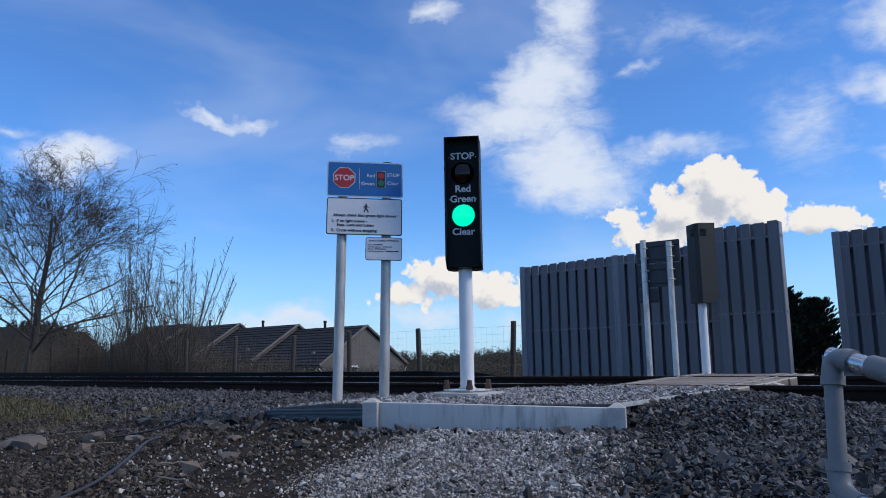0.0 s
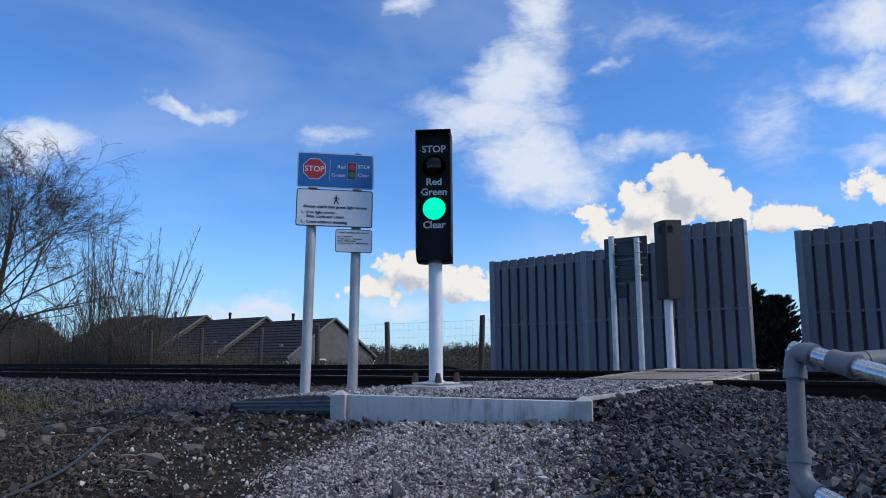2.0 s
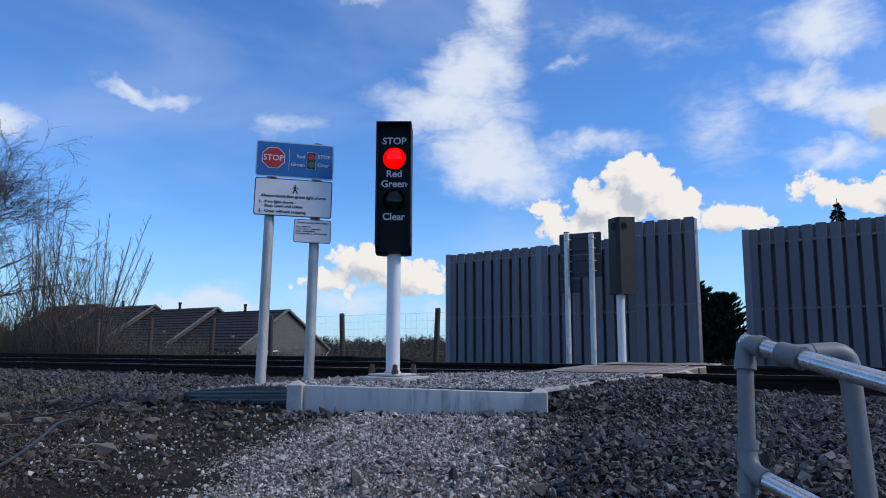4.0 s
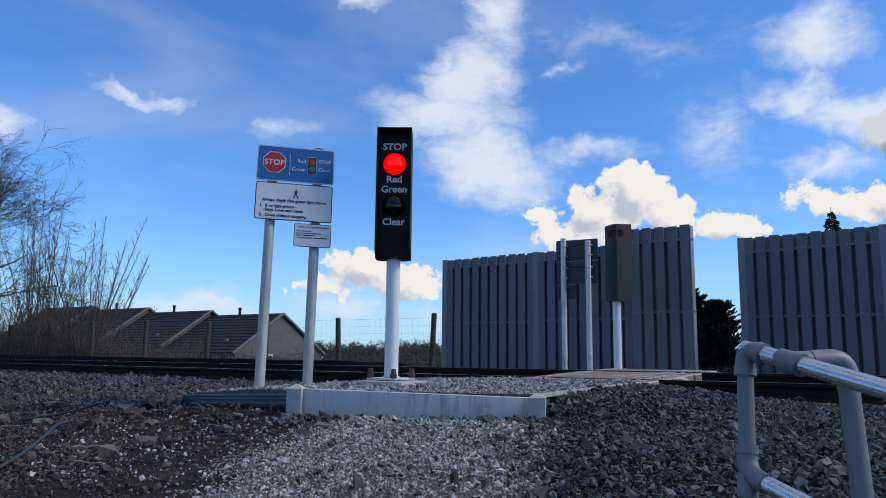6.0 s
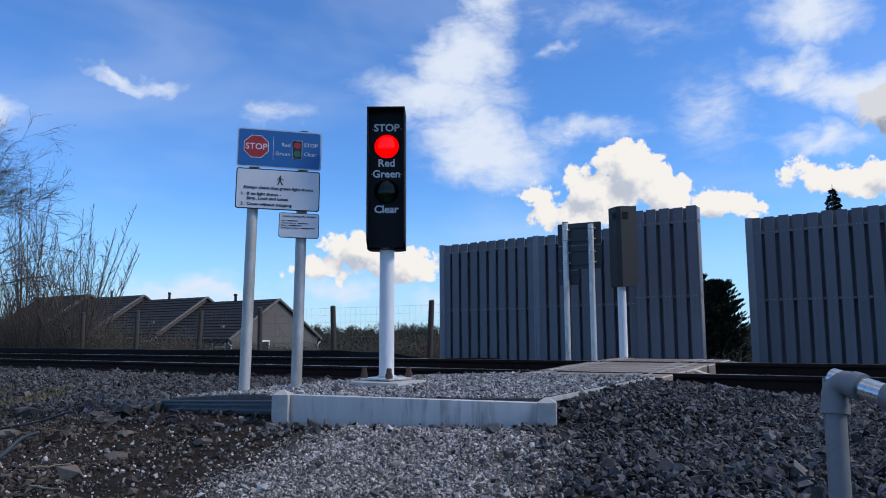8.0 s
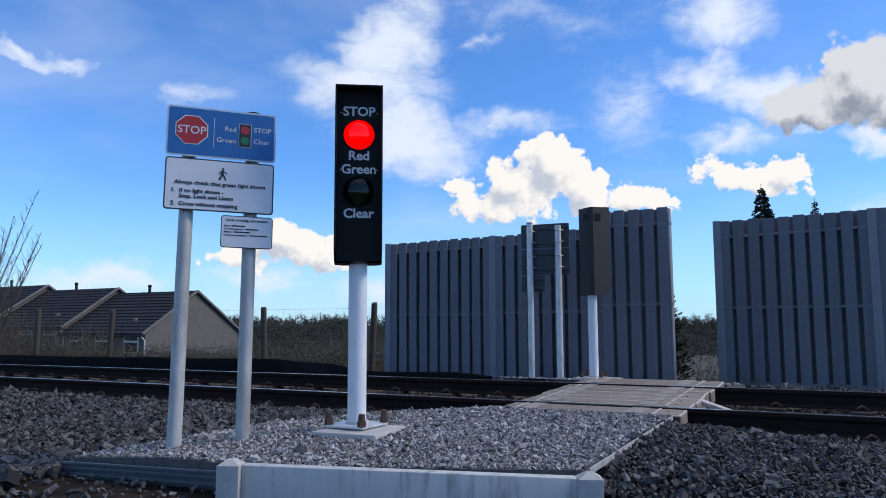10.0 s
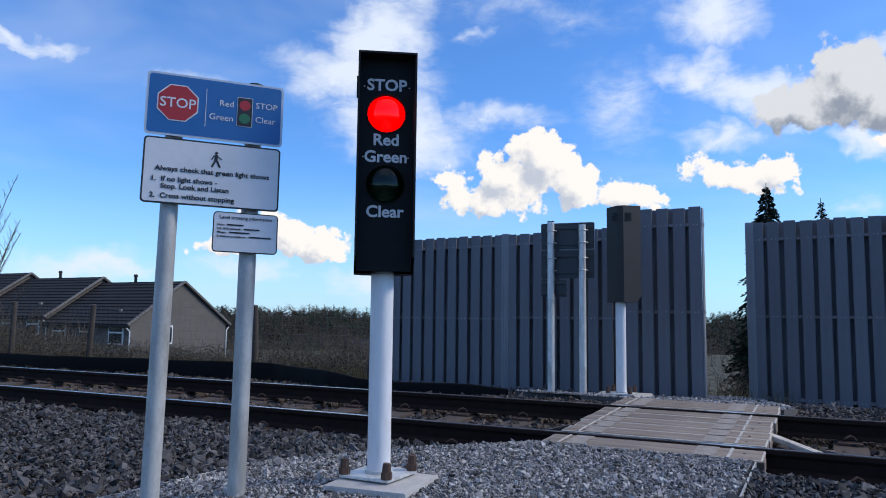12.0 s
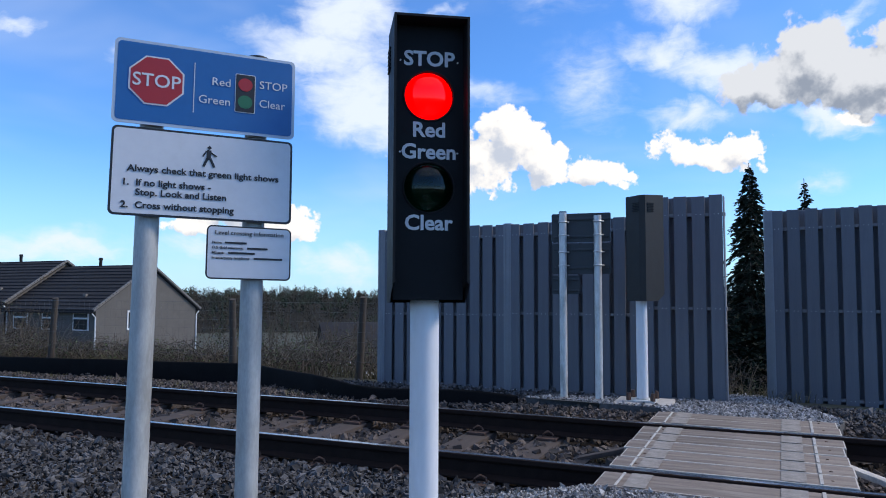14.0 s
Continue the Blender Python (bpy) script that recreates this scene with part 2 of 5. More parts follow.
M_GALV = mat("galvanised_steel", (0.62, 0.62, 0.61), 0.45, metal=0.35, vary=0.24, scale=20, bump=0.0008, bump_scale=60, stain=(0.32, 0.325, 0.315), stain_amount=0.75, stain_scale=8, stretch=(1, 1, 0.3))
M_GALVOLD = mat("dulled_galvanised_steel", (0.41, 0.41, 0.40), 0.55, metal=0.15, vary=0.25, scale=16, bump=0.0008, bump_scale=60, stain=(0.24, 0.235, 0.22), stain_amount=0.8, stain_scale=6, stretch=(1, 1, 0.3))
M_GALVRAIL = mat("bright_galvanised_tube", (0.50, 0.52, 0.55), 0.28, metal=0.9, vary=0.2, scale=20)
M_GREYPLASTIC = mat("grey_moulded_fitting", (0.150, 0.155, 0.165), 0.5, vary=0.15, scale=20)
M_WHITEPOLE = mat("white_painted_steel", (0.74, 0.735, 0.75), 0.42, vary=0.08, scale=6, stain=(0.5, 0.5, 0.5), stain_amount=0.5, stain_scale=4, stretch=(1, 1, 0.2))
M_HEAD = mat("black_powder_coat", (0.012, 0.012, 0.013), 0.6, vary=0.2, scale=10, spec=0.25)
M_HEADFRONT = mat("matt_black_front", (0.008, 0.009, 0.011), 0.6, vary=0.2, scale=8, spec=0.18)
M_FARHEAD = mat("weathered_black_housing", (0.017, 0.016, 0.0155), 0.6, vary=0.2, scale=6)
M_LETTER = mat("white_lettering", (0.62, 0.64, 0.66), 0.6, vary=0.08, scale=30)
M_SIGNBLUE = mat("blue_reflective_sheet", (0.010, 0.112, 0.33), 0.45, vary=0.06, scale=5)
M_SIGNWHITE = mat("white_reflective_sheet", (0.62, 0.63, 0.66), 0.45, vary=0.05, scale=4, stain=(0.5, 0.51, 0.53), stain_amount=0.4, stain_scale=3)
M_SIGNEDGE = mat("pale_border_strip", (0.42, 0.50, 0.60), 0.5, vary=0.06, scale=10)
M_SIGNRED = mat("red_reflective_sheet", (0.36, 0.018, 0.022), 0.45, vary=0.06, scale=8)
M_SIGNGREEN = mat("green_printed_disc", (0.012, 0.13, 0.06), 0.5, vary=0.06, scale=8)
M_SIGNBLACK = mat("black_print", (0.012, 0.013, 0.016), 0.5, vary=0.1, scale=8)
M_SIGNBACK = mat("grey_sign_back", (0.040, 0.045, 0.052), 0.5, metal=0.2, vary=0.1, scale=6)
M_BOARD = mat("grey_composite_board", (0.122, 0.129, 0.151), 0.7, vary=0.14, scale=3, bump=0.0016, bump_scale=40, stretch=(6, 6, 0.35), piece=0.10)
M_POSTGREY = mat("grey_composite_post", (0.215, 0.225, 0.25), 0.6, vary=0.1, scale=4)
M_FENCERAIL = mat("grey_fence_rail", (0.20, 0.205, 0.225), 0.65, vary=0.12, scale=6)
M_RAIL = mat("rusty_rail_steel", (0.020, 0.0125, 0.0105), 0.9, spec=0.12, vary=0.3, scale=12, bump=0.001, bump_scale=80)
M_RAILTOP = mat("polished_rail_head", (0.52, 0.49, 0.46), 0.28, metal=1.0, vary=0.12, scale=10, stretch=(0.3, 6, 1))
M_SLEEPER = mat("weathered_sleeper", (0.066, 0.050, 0.042), 0.9, vary=0.3, scale=6, bump=0.004, bump_scale=40, stretch=(4, 0.7, 4))
M_CLIP = mat("rusty_iron", (0.075, 0.042, 0.030), 0.85, vary=0.3, scale=20)
M_PLANK = mat("weathered_deck_timber", (0.195, 0.155, 0.125), 0.85, vary=0.5, scale=5, bump=0.004, bump_scale=30, stretch=(0.5, 5, 5), piece=0.15, stain=(0.30, 0.26, 0.22), stain_amount=0.75, stain_scale=2.0)
M_NOSLIP = mat("pale_non_slip_strip", (0.28, 0.25, 0.22), 0.95, vary=0.35, scale=14, stain=(0.19, 0.16, 0.135), stain_amount=0.85, stain_scale=6)
M_ROADPAINT = mat("worn_white_paint", (0.66, 0.64, 0.60), 0.8, vary=0.15, scale=10, stain=(0.25, 0.22, 0.19), stain_amount=0.8, stain_scale=9)
M_MEMBRANE = mat("black_plastic_sheet", (0.006, 0.006, 0.0065), 0.8, spec=0.08, vary=0.4, scale=5, bump=0.01, bump_scale=14)
M_OLDWOOD = mat("dark_timber_post", (0.055, 0.042, 0.032), 0.9, vary=0.3, scale=10, bump=0.004, bump_scale=30, stretch=(4, 4, 0.5))
M_WIRE = mat("dull_fence_wire", (0.16, 0.16, 0.16), 0.6, metal=0.4)
M_TWIG = mat("grey_brown_twigs", (0.066, 0.052, 0.038), 0.9, vary=0.3, scale=1.5, island=0.4)
M_BARK = mat("grey_birch_bark", (0.056, 0.046, 0.037), 0.9, vary=0.35, scale=4, bump=0.01, bump_scale=20, stain=(0.22, 0.21, 0.19), stain_amount=0.15, stain_scale=5)
M_BUD = mat("budding_twig_tips", (0.10, 0.085, 0.045), 0.9, vary=0.3, scale=1, island=0.4)
M_GRASS = mat("dry_spring_grass", (0.105, 0.092, 0.042), 0.9, vary=0.3, scale=1, island=0.5)
M_BRAMBLE = mat("bramble_leaf", (0.050, 0.075, 0.022), 0.7, vary=0.3, scale=2, island=0.5)
M_CONIFER = mat("dark_conifer_needles", (0.013, 0.021, 0.013), 0.85, spec=0.2, vary=0.3, scale=2, island=0.5)
M_WOODS = mat("far_bare_woods", (0.044, 0.037, 0.025), 0.95, vary=0.3, scale=0.1, island=0.5)
M_UNDERWOOD = mat("dark_undergrowth", (0.020, 0.017, 0.011), 0.98, spec=0.1, vary=0.6, scale=0.35, bump=0.3, bump_scale=1.5, stain=(0.038, 0.035, 0.018), stain_scale=0.12)
M_EVERGREEN = mat("far_evergreen", (0.030, 0.045, 0.024), 0.95, vary=0.3, scale=0.1, island=0.4)
M_RENDERWALL = mat("grey_pebbledash", (0.125, 0.113, 0.101), 0.95, vary=0.14, scale=2, bump=0.006, bump_scale=40)
M_ROOF = mat("dark_concrete_tiles", (0.026, 0.025, 0.027), 0.9, spec=0.25, vary=0.25, scale=1.5)
M_VERGE = mat("pale_verge_mortar", (0.19, 0.175, 0.16), 0.9, vary=0.2, scale=4)
M_WHITEPVC = mat("white_window_frame", (0.75, 0.75, 0.75), 0.4, vary=0.05)
M_CABLE = mat("black_cable_sheath", (0.032, 0.034, 0.038), 0.5, vary=0.2, scale=10)
M_GLOWBASE = mat("dark_interior", (0.004, 0.004, 0.004), 0.9)


def glass_pane(name, tint):
    m = bpy.data.materials.new(name)
    m.use_nodes = True
    N, L = m.node_tree.nodes, m.node_tree.links
    N.clear()
    t, g, x, o = (N.new("ShaderNode" + k) for k in ("BsdfTransparent", "BsdfGlossy", "MixShader", "OutputMaterial"))
    t.inputs[0].default_value = (*tint, 1)
    g.inputs["Roughness"].default_value = 0.06
    f = N.new("ShaderNodeFresnel")
    f.inputs[0].default_value = 1.5
    for a, b in ((f.outputs[0], x.inputs[0]), (t.outputs[0], x.inputs[1]), (g.outputs[0], x.inputs[2]), (x.outputs[0], o.inputs[0])):
        L.new(a, b)
    return m


M_REDLENS = glass_pane("red_signal_glass", (0.85, 0.0, 0.0))
M_GREENLENS = glass_pane("green_signal_glass", (0.0, 0.66, 0.36))
M_WINDOW = mat("dark_window_glass", (0.02, 0.025, 0.03), 0.08, vary=0.1)
M_LED = bpy.data.materials.new("white_led_panel")
M_LED.use_nodes = True
M_LED.node_tree.nodes["Principled BSDF"].inputs["Emission Color"].default_value = (1, 1, 1, 1)
M_LED.node_tree.nodes["Principled BSDF"].inputs["Emission Strength"].default_value = 1.6


# ---- mesh helpers ----
def part(name, bm, material, parent=None, label="", smooth=False):
    me = bpy.data.meshes.new(name)
    bm.normal_update()
    bm.to_mesh(me)
    bm.free()
    me.materials.append(material)
    me.shade_smooth()
    if not smooth:
        me.set_sharp_from_angle(angle=radians(38))
    ob = new(name, me)
    if parent is not None:
        ob.parent = parent
    if label:
        ob["label"] = label
    return ob


def thing(name, m, label, category, group="", kind=""):
    ob = new(name)
    ob.empty_display_size = 0.1
    ob.matrix_world = m
    return tagged(ob, label, category, group, kind)


def box(bm, c, s, bevel=0.0, m=None, seg=2):
    """A box with its middle at c and sides s, with rounded edges."""
    r = bmesh.ops.create_cube(bm, size=1.0)
    vs = r["verts"]
    mm = Matrix.LocRotScale(Vector(c), None, Vector(s))
    bmesh.ops.transform(bm, matrix=(m @ mm) if m is not None else mm, verts=vs)
    if bevel:
        es = list({e for v in vs for e in v.link_edges})
        bmesh.ops.bevel(bm, geom=es, offset=bevel, segments=seg, affect="EDGES", profile=0.6)
    return bm


def tube(bm, pts, r, seg=12, r2=None, caps=True):
    """A round tube along points; r2 is its radius at the end."""
    pts = [Vector(p) for p in pts]
    r2 = r if r2 is None else r2
    rings, side = [], None
    for i, p in enumerate(pts):
        d = (pts[min(i + 1, len(pts) - 1)] - pts[max(i - 1, 0)]).normalized()
        if side is None:
            side = d.orthogonal().normalized()
        side = (side - d * side.dot(d)).normalized()
        up = d.cross(side)
        rr = r + (r2 - r) * i / max(1, len(pts) - 1)
        rings.append([bm.verts.new(p + (side * math.cos(a) + up * math.sin(a)) * rr) for a in (2 * math.pi * k / seg for k in range(seg))])
    for a, b in zip(rings, rings[1:]):
        for k in range(seg):
            bm.faces.new((a[k], a[(k + 1) % seg], b[(k + 1) % seg], b[k]))
    if caps:
        bm.faces.new(rings[0][::-1])
        bm.faces.new(rings[-1])
    return bm


def bend(a, b, c, r, n=6):
    """Points of a rounded corner at b between a and c."""
    a, b, c = Vector(a), Vector(b), Vector(c)
    p, q = b + (a - b).normalized() * r, b + (c - b).normalized() * r
    return [p * (1 - t) ** 2 + b * 2 * t * (1 - t) + q * t * t for t in (k / n for k in range(n + 1))]


def plate(bm, w, h, d, corner, c=(0, 0, 0), n=5):
    """A flat panel in x and z with round corners, d thick in y, its front at c's y."""
    pts = []
    for sx, sz, a0 in ((1, 1, 0), (-1, 1, 90), (-1, -1, 180), (1, -1, 270)):
        for k in range(n + 1):
            a = radians(a0 + 90 * k / n)
            pts.append((sx * (w / 2 - corner) + corner * math.cos(a), sz * (h / 2 - corner) + corner * math.sin(a)))
    f = [bm.verts.new((c[0] + x, c[1], c[2] + z)) for x, z in pts]
    b = [bm.verts.new((c[0] + x, c[1] + d, c[2] + z)) for x, z in pts]
    bm.faces.new(f)
    bm.faces.new(b[::-1])
    for k in range(len(pts)):
        j = (k + 1) % len(pts)
        bm.faces.new((f[j], f[k], b[k], b[j]))
    bmesh.ops.recalc_face_normals(bm, faces=bm.faces)
    return bm


def letters(text, size, parent, name, material, x, y, z, align="LEFT", bold=0.0, wide=1.0, label=""):
    """Raised lettering that faces -y, its left (or middle) at x and its foot at z."""
    cu = bpy.data.curves.new(name, "FONT")
    cu.body, cu.size, cu.align_x, cu.extrude, cu.offset = text, size, align, 0.0006, bold
    cu.resolution_u = 3
    tmp = bpy.data.objects.new("tmp", cu)
    scene.collection.objects.link(tmp)
    bpy.context.view_layer.update()
    me = bpy.data.meshes.new_from_object(tmp.evaluated_get(bpy.context.evaluated_depsgraph_get()))
    bpy.data.objects.remove(tmp)
    me.name = name
    me.materials.clear()
    me.materials.append(material)
    me.transform(Matrix.Translation((x, y, z)) @ pose(0, 0, 0, 90, 0, 0) @ Matrix.Diagonal((wide, 1, 1, 1)))
    ob = new(name, me)
    ob.parent = parent
    if label:
        ob["label"] = label
    return ob


def soup(name, verts, faces, material, label="", category="", kind="stuff", parent=None):
    me = bpy.data.meshes.new(name)
    me.from_pydata(verts, [], faces)
    me.materials.append(material)
    ob = new(name, me)
    if parent is not None:
        ob.parent = parent
    return tagged(ob, label, category, "", kind)


# ---- ground ----
def smooth(a, b, t):
    t = min(1.0, max(0.0, (t - a) / (b - a)))
    return t * t * (3 - 2 * t)


def track_z(x):
    return 0.0038 * max(-40, min(40, x))


def in_path(x, y):
    """How far a place lies on the worn grit path that leads to the step, 0 to 1."""
    s = -2.95 - y
    mid = 1.38 + 0.40 * s
    wander = 0.22 * noise.noise((x * 1.6, y * 1.6, 4))
    return (1 - smooth(0.50, 1.42, abs(x - mid) + wander)) * smooth(-0.6, 0.1, s)


def ground_z(x, y):
    z = -0.19
    if y < -0.9:
        drop = smooth(-0.9, -3.2, y)
        z -= 0.055 * drop if y > -3.2 else 0.055 + 0.12 * (-3.2 - y) if y > -9 else 0.751
        z += 0.022 * in_path(x, y) - 0.12 * smooth(-2.2, -5.0, x) * smooth(-1.2, -3.0, y)
    # stones heaped against the platform's sides
    z += 0.040 * smooth(-1.9, -1.2, x) * smooth(0.4, 0.1, x) * smooth(-3.8, -3.3, y) * smooth(-2.5, -3.0, y)
    z += 0.125 * smooth(3.4, 2.2, x) * smooth(1.2, 1.8, x) * smooth(-2.68, -2.15, y) * smooth(-0.3, -0.8, y)
    z += 0.03 * smooth(-2.0, -1.1, x) * smooth(2.6, 2.0, x) * smooth(1.9, 2.9, y) * smooth(4.0, 3.3, y)
    z += 0.06 * smooth(1.9, 2.8, y) * smooth(5.4, 4.2, y)
    if y > 2.4:
        z -= 0.06 * smooth(2.4, 3.4, y) + 0.35 * smooth(5.2, 8.5, y) + 2.6 * smooth(7, 24, y)
    return z + track_z(x) + 0.025 * noise.noise((x * 1.3, y * 1.3, 0))


def make_ground():
    xs = sorted({*np.linspace(-16, 10, 105).round(3), *(-900, -400, -200, -120, -80, -60, -45, -35, -28, -24, -20, 13, 17, 22, 30, 45, 70, 120, 250, 500, 900)})
    ys = sorted({*np.linspace(-9, 10, 77).round(3), *(-900, -300, -120, -60, -30, -20, -14, -11, 12, 15, 18, 22, 26, 30, 35, 42, 50, 70, 100, 160, 300, 500, 900)})
    verts = [(x, y, ground_z(x, y)) for y in ys for x in xs]
    n = len(xs)
    faces = [(j * n + i, j * n + i + 1, (j + 1) * n + i + 1, (j + 1) * n + i) for j in range(len(ys) - 1) for i in range(n - 1)]
    me = bpy.data.meshes.new("ground")
    me.from_pydata(verts, [], faces)
    me.materials.append(M_EARTH)
    me.materials.append(M_FIELD)
    for p in me.polygons:
        c = p.center
        p.use_smooth = True
        p.material_index = 1 if c.y > 5.2 or c.x < -14 and c.y < -2 or c.x > 14 or c.y < -12 else 0
    tagged(new("ground", me), "dark earth and stone dust beside a railway", "ground", kind="structure")


make_ground()


# ---- track ----
CANT = 0.049
RAIL_SHAPE = [(-0.035, -0.004), (-0.022, 0), (0.026, 0), (0.035, -0.004), (0.036, -0.03), (0.028, -0.042), (0.009, -0.052), (0.009, -0.125), (0.068, -0.148), (0.070, -0.159),
              (-0.070, -0.159), (-0.068, -0.148), (-0.009, -0.125), (-0.009, -0.052), (-0.028, -0.042), (-0.036, -0.03)]


def rail(y, z, label):
    bm = bmesh.new()
    xs = [-300, -120, -60, -30, -15, -8, -4, 0, 4, 8, 15, 30, 60, 200]
    rings = [[bm.verts.new((x, y + a, z + track_z(x) + b)) for a, b in RAIL_SHAPE] for x in xs]
    n = len(RAIL_SHAPE)
    for a, b in zip(rings, rings[1:]):
        for k in range(n):
            f = bm.faces.new((a[k], b[k], b[(k + 1) % n], a[(k + 1) % n]))
            f.material_index = 1 if k == 1 else 0
    bmesh.ops.recalc_face_normals(bm, faces=bm.faces)
    me = bpy.data.meshes.new("rail")
    bm.to_mesh(me)
    bm.free()
    me.materials.append(M_RAIL)
    me.materials.append(M_RAILTOP)
    return tagged(new("rail", me), label, "rail", "rails of the track", "structure")


rail(0.0, 0.0, "rusty steel rail with a bright worn head")
rail(1.504, CANT, "rusty steel rail with a bright worn head")


def sleepers():
    bm = bmesh.new()
    box(bm, (0, 0, -0.065), (0.25, 2.55, 0.13), 0.012)
    base = thing("sleeper", pose(0, 0, 0), "weathered brown railway sleeper bedded in ballast", "sleeper", "sleepers under the track")
    part("beam", bm, M_SLEEPER, base)
    for y in (-0.752, 0.752):
        bm = bmesh.new()
        box(bm, (0, y, 0.012), (0.18, 0.34, 0.024), 0.006)
        part("baseplate", bm, M_CLIP, base)
        for s in (-1, 1):
            bm = bmesh.new()
            tube(bm, [(-0.05, y + s * 0.10, 0.03), (-0.03, y + s * 0.13, 0.055), (0.0, y + s * 0.11, 0.075), (0.03, y + s * 0.085, 0.055), (0.05, y + s * 0.10, 0.03)], 0.009, 6)
            part("rail_clip", bm, M_CLIP, base)
    tilt = math.degrees(math.atan(CANT / 1.504))
    rnd = random.Random(4)
    spots = [-0.35 - 0.66 * k for k in range(40)] + [2.45 + 0.66 * k for k in range(12)]
    for k, x in enumerate(spots):
        m = pose(x + rnd.uniform(-0.02, 0.02), 0.752, CANT / 2 - 0.185 + track_z(x), tilt, 0, rnd.uniform(-1, 1))
        if k == 0:
            base.matrix_world = m
        else:
            copy_thing(base, m)


sleepers()

# ---- timber crossing deck ----
DX0, DX1 = 0.47, 1.90


def deck():
    d = thing("crossing_deck", pose(0, 0, 0), "weathered timber foot crossing with worn white edge lines", "crossing deck", kind="structure")
    slope = CANT / 1.504
    rows = [(-0.40, -0.075, -0.004)]
    rows += [(0.085 + 0.268 * k, 0.085 + 0.268 * (k + 1) - 0.012, -0.006) for k in range(5)]
    rows += [(1.58, 1.86, -0.006), (1.872, 2.12, -0.010)]
    rnd = random.Random(2)
    for y0, y1, dz in rows:
        w = y1 - y0
        bm = bmesh.new()
        a, b = DX0 + rnd.uniform(-0.02, 0.02), DX1 + rnd.uniform(-0.008, 0.012)
        if y0 < 0:
            a -= 0.02
        box(bm, (0, 0, -0.06), (b - a, w, 0.12), 0.011)
        for v in bm.verts:
            if v.co.z > -0.02:
                v.co.z += 0.004 * noise.noise((v.co.x * 3, y0 * 7, 2))
        bm.normal_update()
        # worn top bevels take the paler slot: reflected sky put into the colour
        for f in bm.faces:
            if f.calc_center_median().z > -0.02 and f.normal.z < 0.97:
                f.material_index = 1
        ob = part("plank", bm, M_PLANK, d)
        ob.data.materials.append(M_PLANKEDGE)
        yc = (y0 + y1) / 2
        ob.matrix_world = pose((a + b) / 2, yc, slope * yc + dz + track_z(1.2), math.degrees(math.atan(slope)), -0.2, rnd.uniform(-0.15, 0.15))
        for x, wd, mm, nm in ((DX0 + 0.24, 0.13, M_NOSLIP, "grip_strip"), (DX1 - 0.34, 0.14, M_NOSLIP, "grip_strip"),
                              (DX0 + 0.13, 0.015, M_WORNLINE, "painted_line"), (DX1 - 0.19, 0.019, M_WORNLINE, "painted_line")):
            bm = bmesh.new()
            box(bm, (x - (a + b) / 2, 0, 0.004), (wd, w - 0.02, 0.002 if mm is M_NOSLIP else 0.004))
            s = part(nm, bm, mm, ob)
        for x in (0.62, 1.78):
            bm = bmesh.new()
            bx, by = x - 1.19 + rnd.uniform(-0.03, 0.03), rnd.uniform(-0.05, 0.05)
            tube(bm, [(bx, by, -0.004), (bx, by, 0.003)], 0.010, 8)
            part("coach_bolt", bm, M_CLIP, ob)
    # pale sloping guard board at the deck's end, between the rails
    bm = bmesh.new()
    box(bm, (0, 0, 0), (0.52, 0.10, 0.035), 0.004)
    g = part("guard_board", bm, M_PLANKEDGE, d, "weathered pale sloping guard board")
    g.matrix_world = pose(2.13, 0.62, -0.075, 0, 16, -12)
    bm = bmesh.new()
    box(bm, (0, 0, 0), (0.42, 0.10, 0.035), 0.004)
    g = part("guard_board", bm, M_SLEEPER, d)
    g.matrix_world = pose(0.28, 0.80, -0.085, 0, -16, 0)
    # beam that ends the planking beside the near rail
    bm = bmesh.new()
    box(bm, ((DX0 + DX1) / 2, -0.43, -0.075), (DX1 - DX0 + 0.05, 0.05, 0.13), 0.008)
    part("end_beam", bm, M_SLEEPER, d)


# ---- grit platform, step, edging ----
PLATFORM = [(0.27, -3.12), (1.84, -2.52), (1.86, -0.46), (0.45, -0.46), (0.02, -0.85), (-0.95, -1.75), (-1.13, -3.12)]


def platform_z(x, y):
    return -0.012 - 0.016 * (-0.45 - y) - 0.07 * max(0, -x - 0.25) + track_z(x)


def inside(x, y, poly):
    hit = False
    for (x0, y0), (x1, y1) in zip(poly, poly[1:] + poly[:1]):
        if (y0 > y) != (y1 > y) and x < (x1 - x0) * (y - y0) / (y1 - y0) + x0:
            hit = not hit
    return hit


def platform(name, poly, zf, label):
    bm = bmesh.new()
    top = [bm.verts.new((x, y, zf(x, y))) for x, y in poly]
    low = [bm.verts.new((x, y, -0.34)) for x, y in poly]
    bm.faces.new(top)
    for k in range(len(poly)):
        j = (k + 1) % len(poly)
        bm.faces.new((top[k], low[k], low[j], top[j]))
    bmesh.ops.triangulate(bm, faces=bm.faces)
    bmesh.ops.subdivide_edges(bm, edges=bm.edges, cuts=3, use_grid_fill=True)
    for v in bm.verts:
        if v.co.z > -0.2:
            v.co.z = zf(v.co.x, v.co.y) + 0.006 * noise.noise((v.co.x * 4, v.co.y * 4, 5))
    bmesh.ops.recalc_face_normals(bm, faces=bm.faces)
    tagged(part(name, bm, M_GRITBED), label, "platform", kind="structure")


FAR_PAD = [(0.50, 2.14), (1.93, 2.14), (2.02, 3.0), (1.4, 6.6), (0.2, 6.4), (0.35, 4.4), (-1.1, 4.1), (-1.2, 3.35), (-0.35, 3.3), (-0.3, 3.15), (0.35, 3.1)]


def far_pad_z(x, y):
    return 0.03 - 0.085 * (y - 2.14) + 0.014 * max(0.0, y - 4.0)


